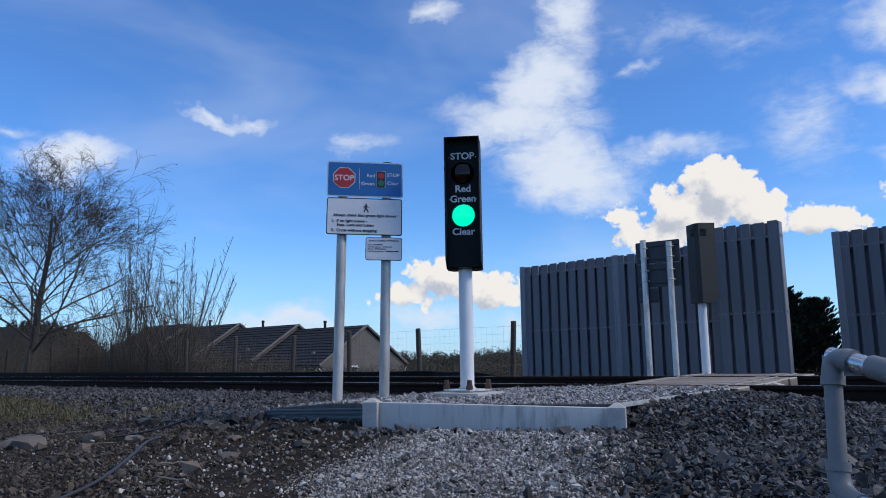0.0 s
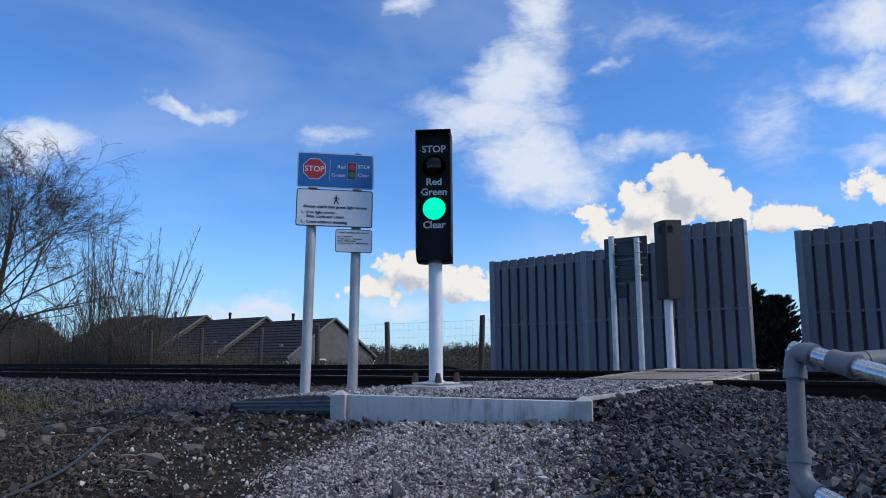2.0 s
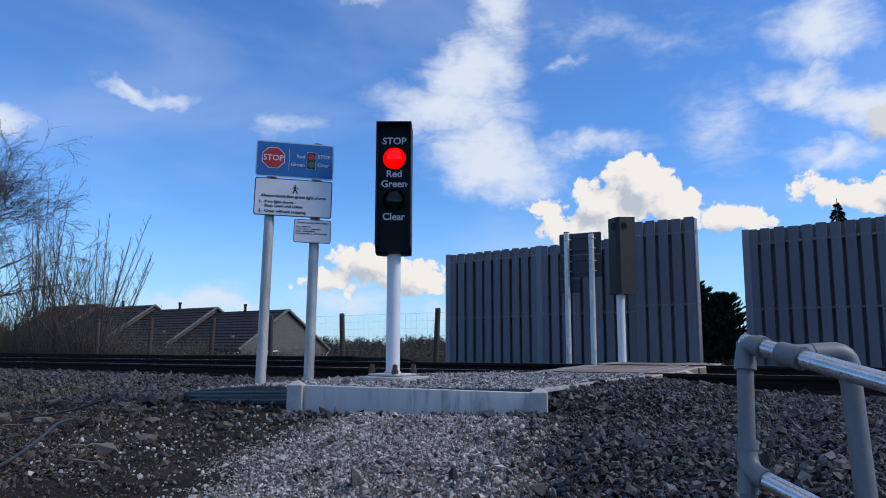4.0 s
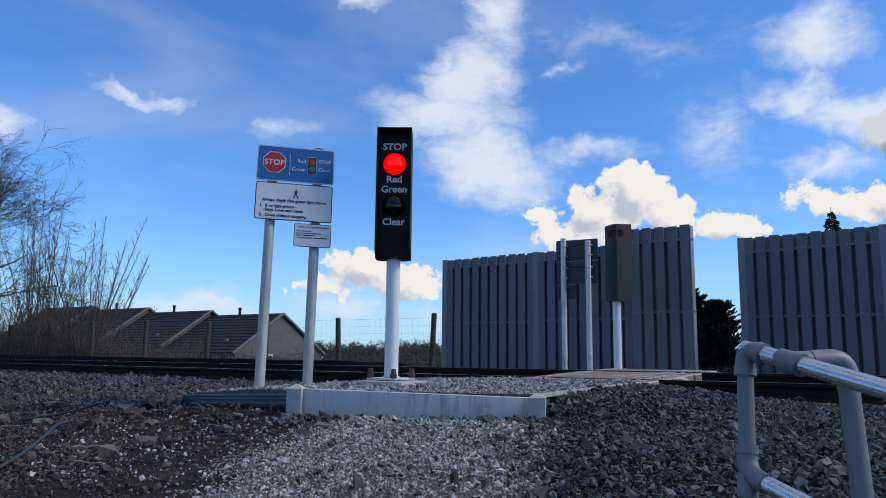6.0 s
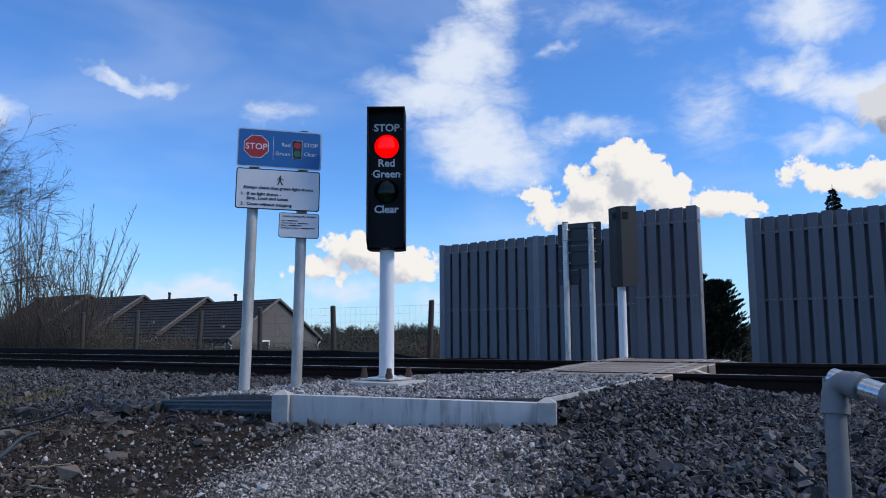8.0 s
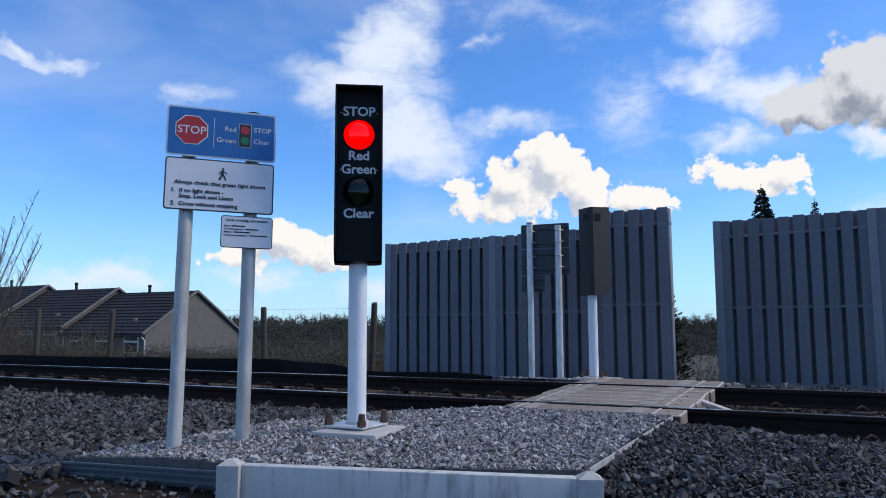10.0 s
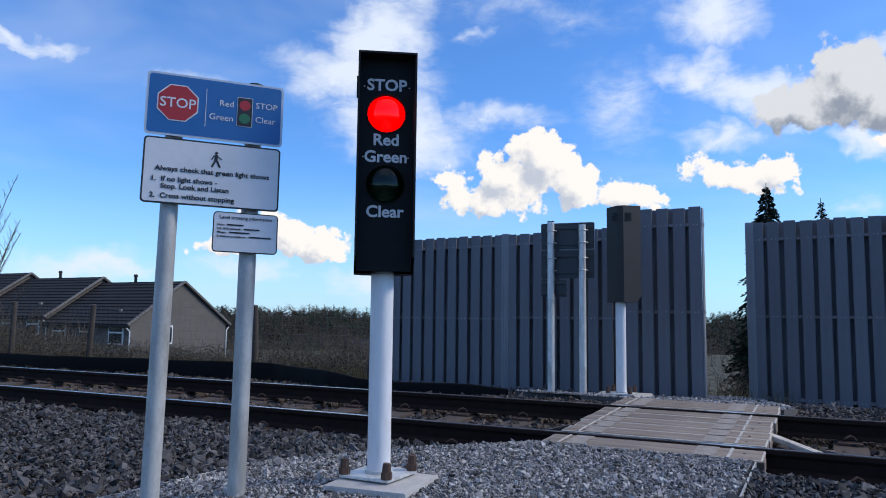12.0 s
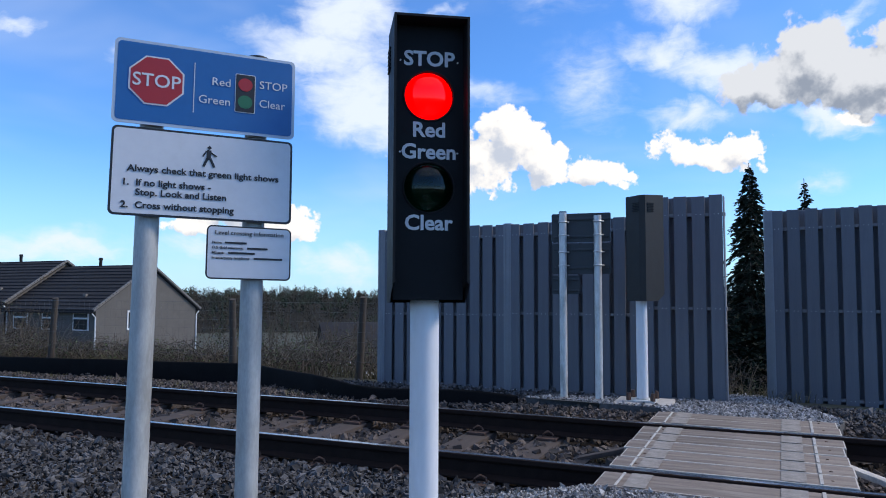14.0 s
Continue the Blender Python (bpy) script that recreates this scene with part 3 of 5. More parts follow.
platform("platform", PLATFORM, platform_z, "raised grit platform in front of the rails")
platform("far_platform", FAR_PAD, far_pad_z, "grit landing beyond the track")

STEP = thing("concrete_step", pose(0, 0, 0), "stained cast concrete step edge between two chamfered posts", "kerb", kind="structure")
KA, KB = Vector((0.24, -3.20)), Vector((1.90, -2.57))
KU = (KB - KA).normalized()
KYAW = math.degrees(math.atan2(KU.y, KU.x))


def step_edge():
    bm = bmesh.new()
    length = (KB - KA).length - 0.10
    box(bm, (0, 0, -0.14), (length, 0.075, 0.27), 0.008)
    beam = part("edge_beam", bm, M_CONCRETE, STEP)
    mid = (KA + KB) / 2
    beam.matrix_world = pose(mid.x, mid.y, -0.038, 0, 0.9, KYAW)
    for p, z in ((KA, -0.026), (KB, -0.050)):
        bm = bmesh.new()
        box(bm, (0, 0, -0.20), (0.115, 0.115, 0.34), 0.006)
        for v in bm.verts:
            if v.co.z > -0.04:
                v.co.z = -0.03 - 0.0
        bmesh.ops.create_cone(bm, cap_ends=False, segments=4, radius1=0.078, radius2=0.012, depth=0.032, matrix=Matrix.Translation((0, 0, -0.014)) @ pose(0, 0, 0, 0, 0, 45))
        post = part("end_post", bm, M_PAD, STEP, "square concrete post with a pyramid cap")
        post.matrix_world = pose(p.x, p.y - 0.026, z + 0.028, 0, 0, KYAW + 4)


step_edge()


def edging():
    """Dark ribbed edging board at the platform's foot, thin strips along its sides."""
    e = thing("edging_board", pose(-0.46, -3.19, -0.106, 0, -2.4, 0.5), "dark blue-grey ribbed plastic edging board on the stones", "edging", kind="structure")
    bm = bmesh.new()
    box(bm, (0, 0, -0.045), (1.34, 0.03, 0.09), 0.005)
    part("board", bm, M_EDGING, e)
    for z in (-0.065, -0.03, -0.004):
        bm = bmesh.new()
        box(bm, (0, -0.019, z), (1.34, 0.014, 0.018), 0.004)
        part("rib", bm, M_EDGING, e)
    for a, b in (((-1.13, -3.12), (-0.97, -1.78)), ((1.87, -2.50), (1.88, -0.5))):
        ux, uy = b[0] - a[0], b[1] - a[1]
        ln = math.hypot(ux, uy)
        za, zb = platform_z(*a) + 0.006, platform_z(*b) + 0.006
        s = thing("edging_strip", pose((a[0] + b[0]) / 2, (a[1] + b[1]) / 2, (za + zb) / 2, 0, -math.degrees(math.atan2(zb - za, ln)), math.degrees(math.atan2(uy, ux))),
                  "thin galvanised strip along the grit platform", "edging", kind="structure")
        bm = bmesh.new()
        box(bm, (0, 0, -0.014), (ln, 0.008, 0.032), 0.002)
        part("strip", bm, M_GALVOLD, s)


edging()
deck()


# ---- signal ----
def round_hole_front(bm, w, z0, z1, holes, y, seg=32):
    """A flat front of width w from z0 to z1 with round holes (z, radius)."""
    edges = [z0]
    for z, r in sorted(holes):
        edges += [z - r * 1.12, z + r * 1.12]
    edges.append(z1)
    for k in range(0, len(edges), 2):
        vs = [bm.verts.new((x, y, z)) for x, z in ((-w / 2, edges[k]), (w / 2, edges[k]), (w / 2, edges[k + 1]), (-w / 2, edges[k + 1]))]
        bm.faces.new(vs)
    for z, r in holes:
        h = r * 1.12
        inner, outer, deep = [], [], []
        for k in range(seg):
            a = 2 * math.pi * k / seg
            c, s = math.cos(a), math.sin(a)
            q = min((w / 2) / abs(c) if abs(c) > 1e-6 else 9, h / abs(s) if abs(s) > 1e-6 else 9)
            inner.append(bm.verts.new((r * c, y, z + r * s)))
            outer.append(bm.verts.new((q * c, y, z + q * s)))
            deep.append(bm.verts.new((r * c, y + 0.02, z + r * s)))
        for k in range(seg):
            j = (k + 1) % seg
            bm.faces.new((inner[k], inner[j], outer[j], outer[k]))
            bm.faces.new((inner[j], inner[k], deep[k], deep[j]))
        # corners of the square round the hole
        for sx, sz in ((1, 1), (-1, 1), (-1, -1), (1, -1)):
            ang = math.atan2(sz * h, sx * w / 2) % (2 * math.pi)
            k = int(ang / (2 * math.pi) * seg)
            bm.faces.new((outer[k], outer[(k + 1) % seg], bm.verts.new((sx * w / 2, y, z + sz * h))))
    bmesh.ops.remove_doubles(bm, verts=bm.verts, dist=0.0005)
    bmesh.ops.recalc_face_normals(bm, faces=bm.faces)


HW, HH, HD = 0.315, 1.188, 0.215   # head: width, height, depth
RED_Z, GREEN_Z, LENS_R = 0.872, 0.482, 0.104


def signal(m, head_turn, base_z, head_z, housing, label, group):
    """A two-light crossing signal on a pole. The head's front looks along -y of its own space."""
    s = thing("crossing_signal", m, label, "signal", group)
    bm = bmesh.new()
    tube(bm, [(0, 0, base_z + 0.02), (0, 0, head_z + 0.03)], 0.062, 28)
    part("pole", bm, M_WHITEPOLE, s, "white painted steel pole", smooth=False)
    bm = bmesh.new()
    box(bm, (0, 0, base_z + 0.012), (0.30, 0.30, 0.016), 0.003)
    tube(bm, [(0, 0, base_z + 0.02), (0, 0, base_z + 0.035)], 0.075, 20)
    part("base_plate", bm, M_GALV, s)
    for x in (-0.13, 0.13):
        for y in (-0.13, 0.13):
            bm = bmesh.new()
            tube(bm, [(x, y, base_z + 0.02), (x, y, base_z + 0.055)], 0.030, 6)
            tube(bm, [(x, y, base_z + 0.045), (x, y, base_z + 0.08), (x + 0.002, y, base_z + 0.10)], 0.025, 9, 0.020)
            part("anchor_bolt", bm, M_CLIP, s, "rusty anchor bolt with nut")
    head = new("head")
    head.parent = s
    bm = bmesh.new()
    # shell: chamfered back, open at the front, hood standing forward
    w, d, f = HW / 2, HD, 0.095
    outline = [(-w, -f), (-w, d - 0.05), (-w + 0.05, d), (w - 0.05, d), (w, d - 0.05), (w, -f)]
    t = 0.010
    inner = [(-w + t, -f), (-w + t, d - 0.055), (-w + 0.055, d - t), (w - 0.055, d - t), (w - t, d - 0.055), (w - t, -f)]
    def ring(pts, z0, z1):
        lo = [bm.verts.new((x, y, z0 if y > -0.02 else z0 + 0.075)) for x, y in pts]
        hi = [bm.verts.new((x, y, z1 + (0.0 if y < 0 else -0.012 * y / d))) for x, y in pts]
        return lo, hi
    lo, hi = ring(outline, 0.0, HH)
    li, hj = ring(inner, t, HH - t)
    n = len(outline)
    for k in range(n - 1):
        bm.faces.new((lo[k], lo[k + 1], hi[k + 1], hi[k]))
        bm.faces.new((li[k + 1], li[k], hj[k], hj[k + 1]))
    for k in (0, n - 1):
        bm.faces.new((lo[k], hi[k], hj[k], li[k]))
    bm.faces.new(hi)
    bm.faces.new(hj[::-1])
    bm.faces.new((hi[0], hi[-1], hj[-1], hj[0]))
    a, b = bm.verts.new((-w, -0.002, 0.0)), bm.verts.new((w, -0.002, 0.0))
    bm.faces.new((a, *lo[1:-1], b))
    bm.faces.new((lo[0], a, lo[1]))
    bm.faces.new((lo[-1], lo[-2], b))
    bmesh.ops.recalc_face_normals(bm, faces=bm.faces)
    me = bpy.data.meshes.new("head")
    bm.to_mesh(me)
    bm.free()
    me.materials.append(housing)
    scene.collection.objects.unlink(head)
    bpy.data.objects.remove(head)
    head = new("head", me)
    head.parent = s
    head.matrix_basis = pose(0, 0, head_z, 0, 0, head_turn) @ Matrix.Translation((0, -0.10, 0))
    bm = bmesh.new()
    round_hole_front(bm, HW - 0.022, 0.012, HH - 0.012, [(GREEN_Z, LENS_R), (RED_Z, LENS_R)], 0.0)
    part("front_panel", bm, M_HEADFRONT, head, "matt black front with white words")
    bm = bmesh.new()
    box(bm, (0, 0.10, HH / 2), (HW - 0.03, 0.004, HH - 0.04))
    part("back_lining", bm, M_GLOWBASE, head)
    for z, mm, nm in ((RED_Z, M_REDLENS, "red_lens"), (GREEN_Z, M_GREENLENS, "green_lens")):
        bm = bmesh.new()
        rings = []
        for k in range(7):
            a = radians(90 * k / 6 * 0.98)
            rr, yy = LENS_R * math.cos(a), -0.060 * math.sin(a) + 0.006
            rings.append([bm.verts.new((rr * math.cos(q), yy, z + rr * math.sin(q))) for q in (2 * math.pi * j / 36 for j in range(36))])
        for p, q in zip(rings, rings[1:]):
            for j in range(36):
                bm.faces.new((p[j], p[(j + 1) % 36], q[(j + 1) % 36], q[j]))
        bm.faces.new(rings[-1])
        bmesh.ops.recalc_face_normals(bm, faces=bm.faces)
        lens = part(nm, bm, mm, head, nm.replace("_", " ") + " of domed glass", smooth=True)
        bm = bmesh.new()
        tube(bm, [(LENS_R * 1.03 * math.cos(q), -0.002, z + LENS_R * 1.03 * math.sin(q)) for q in (2 * math.pi * j / 40 for j in range(41))], 0.004, 6)
        part("lens_ring", bm, M_HEAD, head)
    for text, z in (("STOP", 1.001), ("Red", 0.697), ("Green", 0.604), ("Clear", 0.304)):
        letters(text, 0.088, head, "word", M_LETTER, 0, -0.004, z, "CENTER", 0.0022, 1.03)
    for x in (-0.122, 0.122):
        for z in (1.02, 0.63):
            bm = bmesh.new()
            tube(bm, [(x, 0.0, z), (x, -0.004, z)], 0.004, 6)
            part("screw", bm, M_GALV, head)
    # vents near the top of the back and the side
    for k in range(6):
        bm = bmesh.new()
        box(bm, (-0.06 + 0.0, d + 0.002, HH - 0.10 - 0.018 * k), (0.11, 0.01, 0.007))
        part("vent_slat", bm, M_HEADFRONT, head)
        bm = bmesh.new()
        box(bm, (-w - 0.002, 0.09, HH - 0.10 - 0.018 * k), (0.01, 0.09, 0.007))
        part("vent_slat", bm, M_HEADFRONT, head)
    lamp_bm = bmesh.new()
    tube(lamp_bm, [(0, 0.03, 0), (0, 0.05, 0)], LENS_R * 1.05, 40)
    lamp = part("led_panel", lamp_bm, M_LED, head, "round white light panel behind the glass")
    return s, lamp


NEAR_SIGNAL, NEAR_LAMP = signal(pose(0.135, -1.985, 0.0), 34.5, 0.0, 1.075, M_HEAD,
                                "black signal head with red and green lights on white pole", "crossing signals")
FAR_SIGNAL, FAR_LAMP = signal(pose(0.085, 3.56, 0.0), 141.0, -0.055, 1.055, M_FARHEAD,
                              "back of a dark crossing signal head on a white pole", "crossing signals")

for c, z, yaw, w in (((0.19, -2.03), -0.004, 7, 0.46), ((0.1, 3.56), -0.055, 3, 0.62)):
    p = thing("concrete_pad", pose(c[0], c[1], z, 0, 0, yaw), "pale concrete pad under the signal pole", "concrete pad", "signal pads")
    bm = bmesh.new()
    box(bm, (0, 0, -0.05), (w, w, 0.10), 0.015)
    for v in bm.verts:
        v.co.x += 0.012 * noise.noise((v.co.x * 9, v.co.y * 9, 1 + c[1]))
        v.co.y += 0.012 * noise.noise((v.co.x * 9, v.co.y * 9, 7 + c[1]))
    part("slab", bm, M_PAD, p)


# ---- sign boards ----
def panel(parent, name, w, h, c, face, border, rim, label):
    bm = bmesh.new()
    plate(bm, w, h, 0.004, 0.022, c)
    p = part(name, bm, border, parent, label)
    bm = bmesh.new()
    plate(bm, w - 2 * rim, h - 2 * rim, 0.0012, 0.016, (c[0], c[1] - 0.0012, c[2]))
    part("face", bm, face, p)
    bm = bmesh.new()
    plate(bm, w - 0.006, h - 0.006, 0.0012, 0.02, (c[0], c[1] + 0.0042, c[2]))
    part("back_sheet", bm, M_SIGNBACK, p)
    for dz in (-h * 0.30, h * 0.30):
        bm = bmesh.new()
        box(bm, (c[0], c[1] + 0.014, c[2] + dz), (w * 0.92, 0.018, 0.026), 0.002)
        part("channel", bm, M_SIGNBACK, p)
    return p


def poly_face(bm, pts, y):
    bm.faces.new([bm.verts.new((x, y, z)) for x, z in pts])
    r = bmesh.ops.extrude_face_region(bm, geom=bm.faces[:])
    bmesh.ops.translate(bm, vec=(0, -0.0012, 0), verts=[v for v in r["geom"] if isinstance(v, bmesh.types.BMVert)])
    bmesh.ops.recalc_face_normals(bm, faces=bm.faces)


def bar(bm, x, z, w, h, y, turn=0.0):
    box(bm, (0, 0, 0), (w, 0.001, h), m=pose(x, y, z, 0, turn, 0))


def disc(parent, name, material, x, y, z, r):
    bm = bmesh.new()
    tube(bm, [(x, y, z), (x, y - 0.0012, z)], r, 28)
    return part(name, bm, material, parent)


def crossing_sign(m, label, bottom, steel):
    """Two steel posts with a blue, a white and a small white board; the fronts look along -y."""
    s = thing("crossing_sign", m, label, "sign", "crossing signs")
    for x, z in ((-0.205, 2.09), (0.205, 2.135)):
        bm = bmesh.new()
        tube(bm, [(x, 0, bottom), (x, 0, z)], 0.045, 22)
        p = part("post", bm, steel, s, "dull galvanised steel post")
        bm = bmesh.new()
        tube(bm, [(x, 0, z), (x, 0, z + 0.006), (x, 0, z + 0.012)], 0.047, 18)
        part("cap", bm, M_SIGNBLACK, p)
        for zz in (1.50, 1.66, 1.86, 2.02):
            bm = bmesh.new()
            tube(bm, [(x + 0.049 * math.cos(a), 0.049 * math.sin(a), zz) for a in (2 * math.pi * k / 16 for k in range(17))], 0.008, 6)
            tube(bm, [(x - 0.07, -0.02, zz), (x - 0.052, 0.0, zz)], 0.008, 6)
            part("clip", bm, M_GALV, p)
    y = -0.068
    blue = panel(s, "blue_board", 0.705, 0.352, (0, y, 1.952), M_SIGNBLUE, M_SIGNEDGE, 0.012, "blue board with stop sign and light diagram")
    f = y - 0.0026
    # octagon with pale rim
    for r, mm, k in ((0.111, M_LETTER, 0), (0.104, M_SIGNRED, 1)):
        bm = bmesh.new()
        poly_face(bm, [(-0.195 + r * math.cos(radians(22.5 + 45 * i)), 1.962 + r * math.sin(radians(22.5 + 45 * i))) for i in range(8)], f - 0.0014 * k)
        part("octagon", bm, mm, blue)
    letters("STOP", 0.077, blue, "word", M_LETTER, -0.195, f - 0.0036, 1.936, "CENTER", 0.0006, 0.98)
    bm = bmesh.new()
    bar(bm, -0.054, 1.955, 0.003, 0.215, f)
    part("divider", bm, M_LETTER, blue)
    bm = bmesh.new()
    plate(bm, 0.082, 0.17, 0.001, 0.006, (0.147, f - 0.001, 1.955))
    part("icon_rim", bm, M_LETTER, blue)
    bm = bmesh.new()
    plate(bm, 0.076, 0.164, 0.001, 0.005, (0.147, f - 0.0022, 1.955))
    part("icon", bm, M_SIGNBLACK, blue)
    disc(blue, "red_disc", M_SIGNRED, 0.147, f - 0.0022, 1.993, 0.029)
    disc(blue, "green_disc", M_SIGNGREEN, 0.147, f - 0.0022, 1.917, 0.029)
    for text, x, z, al in (("Red", 0.090, 1.976, "RIGHT"), ("Green", 0.090, 1.893, "RIGHT"), ("STOP", 0.203, 1.986, "LEFT"), ("Clear", 0.203, 1.903, "LEFT")):
        letters(text, 0.049, blue, "word", M_LETTER, x, f - 0.001, z, al, 0.0)
    white = panel(s, "white_board", 0.695, 0.362, (0, y, 1.582), M_SIGNWHITE, M_SIGNBLACK, 0.009, "white instruction board with black border")
    letters("Always check that green light shows", 0.0375, white, "line_of_text", M_SIGNBLACK, 0.003, f - 0.001, 1.580, "CENTER", 0.0009, 1.05)
    for text, x, z in (("1.", -0.295, 1.523), ("If no light shows -", -0.245, 1.523), ("Stop. Look and Listen", -0.245, 1.484), ("2.", -0.295, 1.432), ("Cross without stopping", -0.245, 1.432)):
        letters(text, 0.0375, white, "line_of_text", M_SIGNBLACK, x - 0.009, f - 0.001, z, "LEFT", 0.0009, 1.03)
    bm = bmesh.new()
    for x, z, w, h, a in ((0.012, 1.672, 0.017, 0.042, 4), (0.000, 1.640, 0.010, 0.040, 22), (0.026, 1.640, 0.010, 0.040, -24), (0.030, 1.676, 0.006, 0.030, -58), (-0.004, 1.676, 0.006, 0.028, 30)):
        bar(bm, x, z, w, h, f - 0.0005, a)
    bar(bm, 0.014, 1.703, 0.013, 0.013, f - 0.0005, 45)
    part("pictogram", bm, M_SIGNBLACK, white, "plain black pictogram")
    small = panel(s, "small_board", 0.335, 0.222, (0.182, y, 1.270), M_SIGNWHITE, M_SIGNBLACK, 0.006, "small white information plate with black border")
    letters("Level crossing information", 0.0255, small, "line_of_text", M_SIGNBLACK, 0.182, f - 0.001, 1.343, "CENTER", 0.0002)
    for text, z, x1, w in (("Name:", 1.305, 0.085, 0.085), ("O.S. Grid reference:", 1.284, 0.172, 0.082), ("Mileage:", 1.263, 0.098, 0.105), ("In emergency telephone:", 1.242, 0.199, 0.115)):
        letters(text, 0.0148, small, "line_of_text", M_SIGNBLACK, 0.036, f - 0.001, z, "LEFT", 0.0003)
        bm = bmesh.new()
        bar(bm, x1 + w / 2, z + 0.005, w, 0.008, f - 0.0005)
        part("printed_bar", bm, M_SIGNBLACK, small)
    return s


crossing_sign(pose(-0.502, -2.665, -0.021, -4.1, 0.98, 48.2) @ Matrix.Translation((0, 0, 0.082)) @ Matrix.Diagonal((0.981, 1, 0.953, 1)), "blue and white crossing instruction signs on two steel posts", -0.25, M_GALVOLD)
crossing_sign(pose(-0.64, 3.69, -0.03, 0, 0, 186.0), "backs of crossing signs on two galvanised steel posts", -0.25, M_GALV)


# ---- grey board fence ----
def fence_panel(x0, x1, y, top0, top1, low, rails, label, post_left=True, post_right=True, pitch=0.214, wide=0.156):
    """Boards by turns before and behind three rails; rails are their heights."""
    f = thing("fence_panel", pose(0, 0, 0), label, "fence", "grey board fences", "structure")
    n = max(1, int(round((x1 - x0) / pitch)))
    step = (x1 - x0) / n
    rnd = random.Random(int(x0 * 100))
    h = (top0 + top1) / 2 - low

    def one(width):
        bm = bmesh.new()
        box(bm, (0, 0, h / 2), (width, 0.024, h), 0.004, seg=1)
        me = bpy.data.meshes.new("board")
        bm.to_mesh(me)
        bm.free()
        me.materials.append(M_BOARD)
        return me
    front, back = one(wide * step / pitch), one(0.209 * step / pitch)
    for k in range(n):
        x = x0 + (k + 0.5) * step
        t = top0 + (top1 - top0) * (k + 0.5) / n
        for me, dx, dy in ((front, 0, -0.050), (back, step / 2, 0.072)):
            if dy > 0 and k == n - 1:
                continue
            b = new("board", me)
            b.parent = f
            b.matrix_basis = pose(x + dx, y + dy, low + t - (top0 + top1) / 2 + rnd.uniform(-0.008, 0.008), 0, rnd.uniform(-0.15, 0.15), rnd.uniform(-0.6, 0.6))
            b["label"] = "grey grained composite board"
    for z in rails:
        sl = math.degrees(math.atan2(top1 - top0, x1 - x0)) if z > 1.5 else 0
        bm = bmesh.new()
        box(bm, (0, 0.013, 0), (x1 - x0, 0.094, 0.042), 0.003)
        r = part("fence_rail", bm, M_FENCERAIL, f)
        r.matrix_basis = pose((x0 + x1) / 2, y, z, 0, -sl, 0)
        bm = bmesh.new()
        for k in range(n):
            zz = z + math.tan(radians(sl)) * ((k + 0.5) * step - (x1 - x0) / 2)
            for dx in (-0.022, 0.028):
                tube(bm, [(x0 + (k + 0.5) * step + dx, y - 0.060, zz), (x0 + (k + 0.5) * step + dx, y - 0.066, zz)], 0.0055, 6)
        part("screw_row", bm, M_GALV, f)
    for x, t, on in ((x0, top0, post_left), (x1, top1, post_right)):
        if on:
            bm = bmesh.new()
            box(bm, (x, y, (t + 0.01 + low) / 2), (0.115, 0.165, t + 0.01 - low), 0.006)
            for s in (-1, 1):
                box(bm, (x + s * 0.026, y - 0.086, (t + low) / 2), (0.010, 0.010, t - low - 0.02))
            p = part("fence_post", bm, M_POSTGREY, f, "ribbed grey post")
    return f


fence_panel(-4.05, -2.00, 4.98, 2.105, 2.125, -0.42, (-0.20, 0.835, 1.955), "grey composite board fence panel beside the track", True, True)
fence_panel(-2.00, -0.12, 4.97, 2.125, 2.165, -0.42, (-0.20, 0.860, 1.985), "grey composite board fence panel beside the track", False, False)
fence_panel(-0.17, 0.90, 4.88, 2.380, 2.372, -0.42, (-0.20, 0.955, 2.140), "taller grey composite board fence panel at the gap", False, False)
fence_panel(1.36, 3.50, 6.26, 2.290, 2.330, -0.50, (-0.26, 0.915, 2.055), "grey composite board fence panel behind the gap", True, True)
fence_panel(3.50, 5.66, 6.26, 2.330, 2.370, -0.50, (-0.26, 0.915, 2.085), "grey composite board fence panel behind the gap", False, True)
fence_panel(5.66, 7.82, 6.26, 2.370, 2.400, -0.50, (-0.26, 0.915, 2.115), "grey composite board fence panel behind the gap", False, True)


def lit_edge():
    """Thin pale strip added to paint the sunlit rim of the tall panel's free edge."""
    p = thing("edge_strip", pose(0.881, 4.89, -0.42), "thin pale grey strip standing for the sunlit rim of the fence edge", "fence trim", kind="structure")
    bm = bmesh.new()
    box(bm, (0, 0, 1.39), (0.016, 0.16, 2.78), 0.004)
    part("strip", bm, M_POSTGREY, p)


lit_edge()


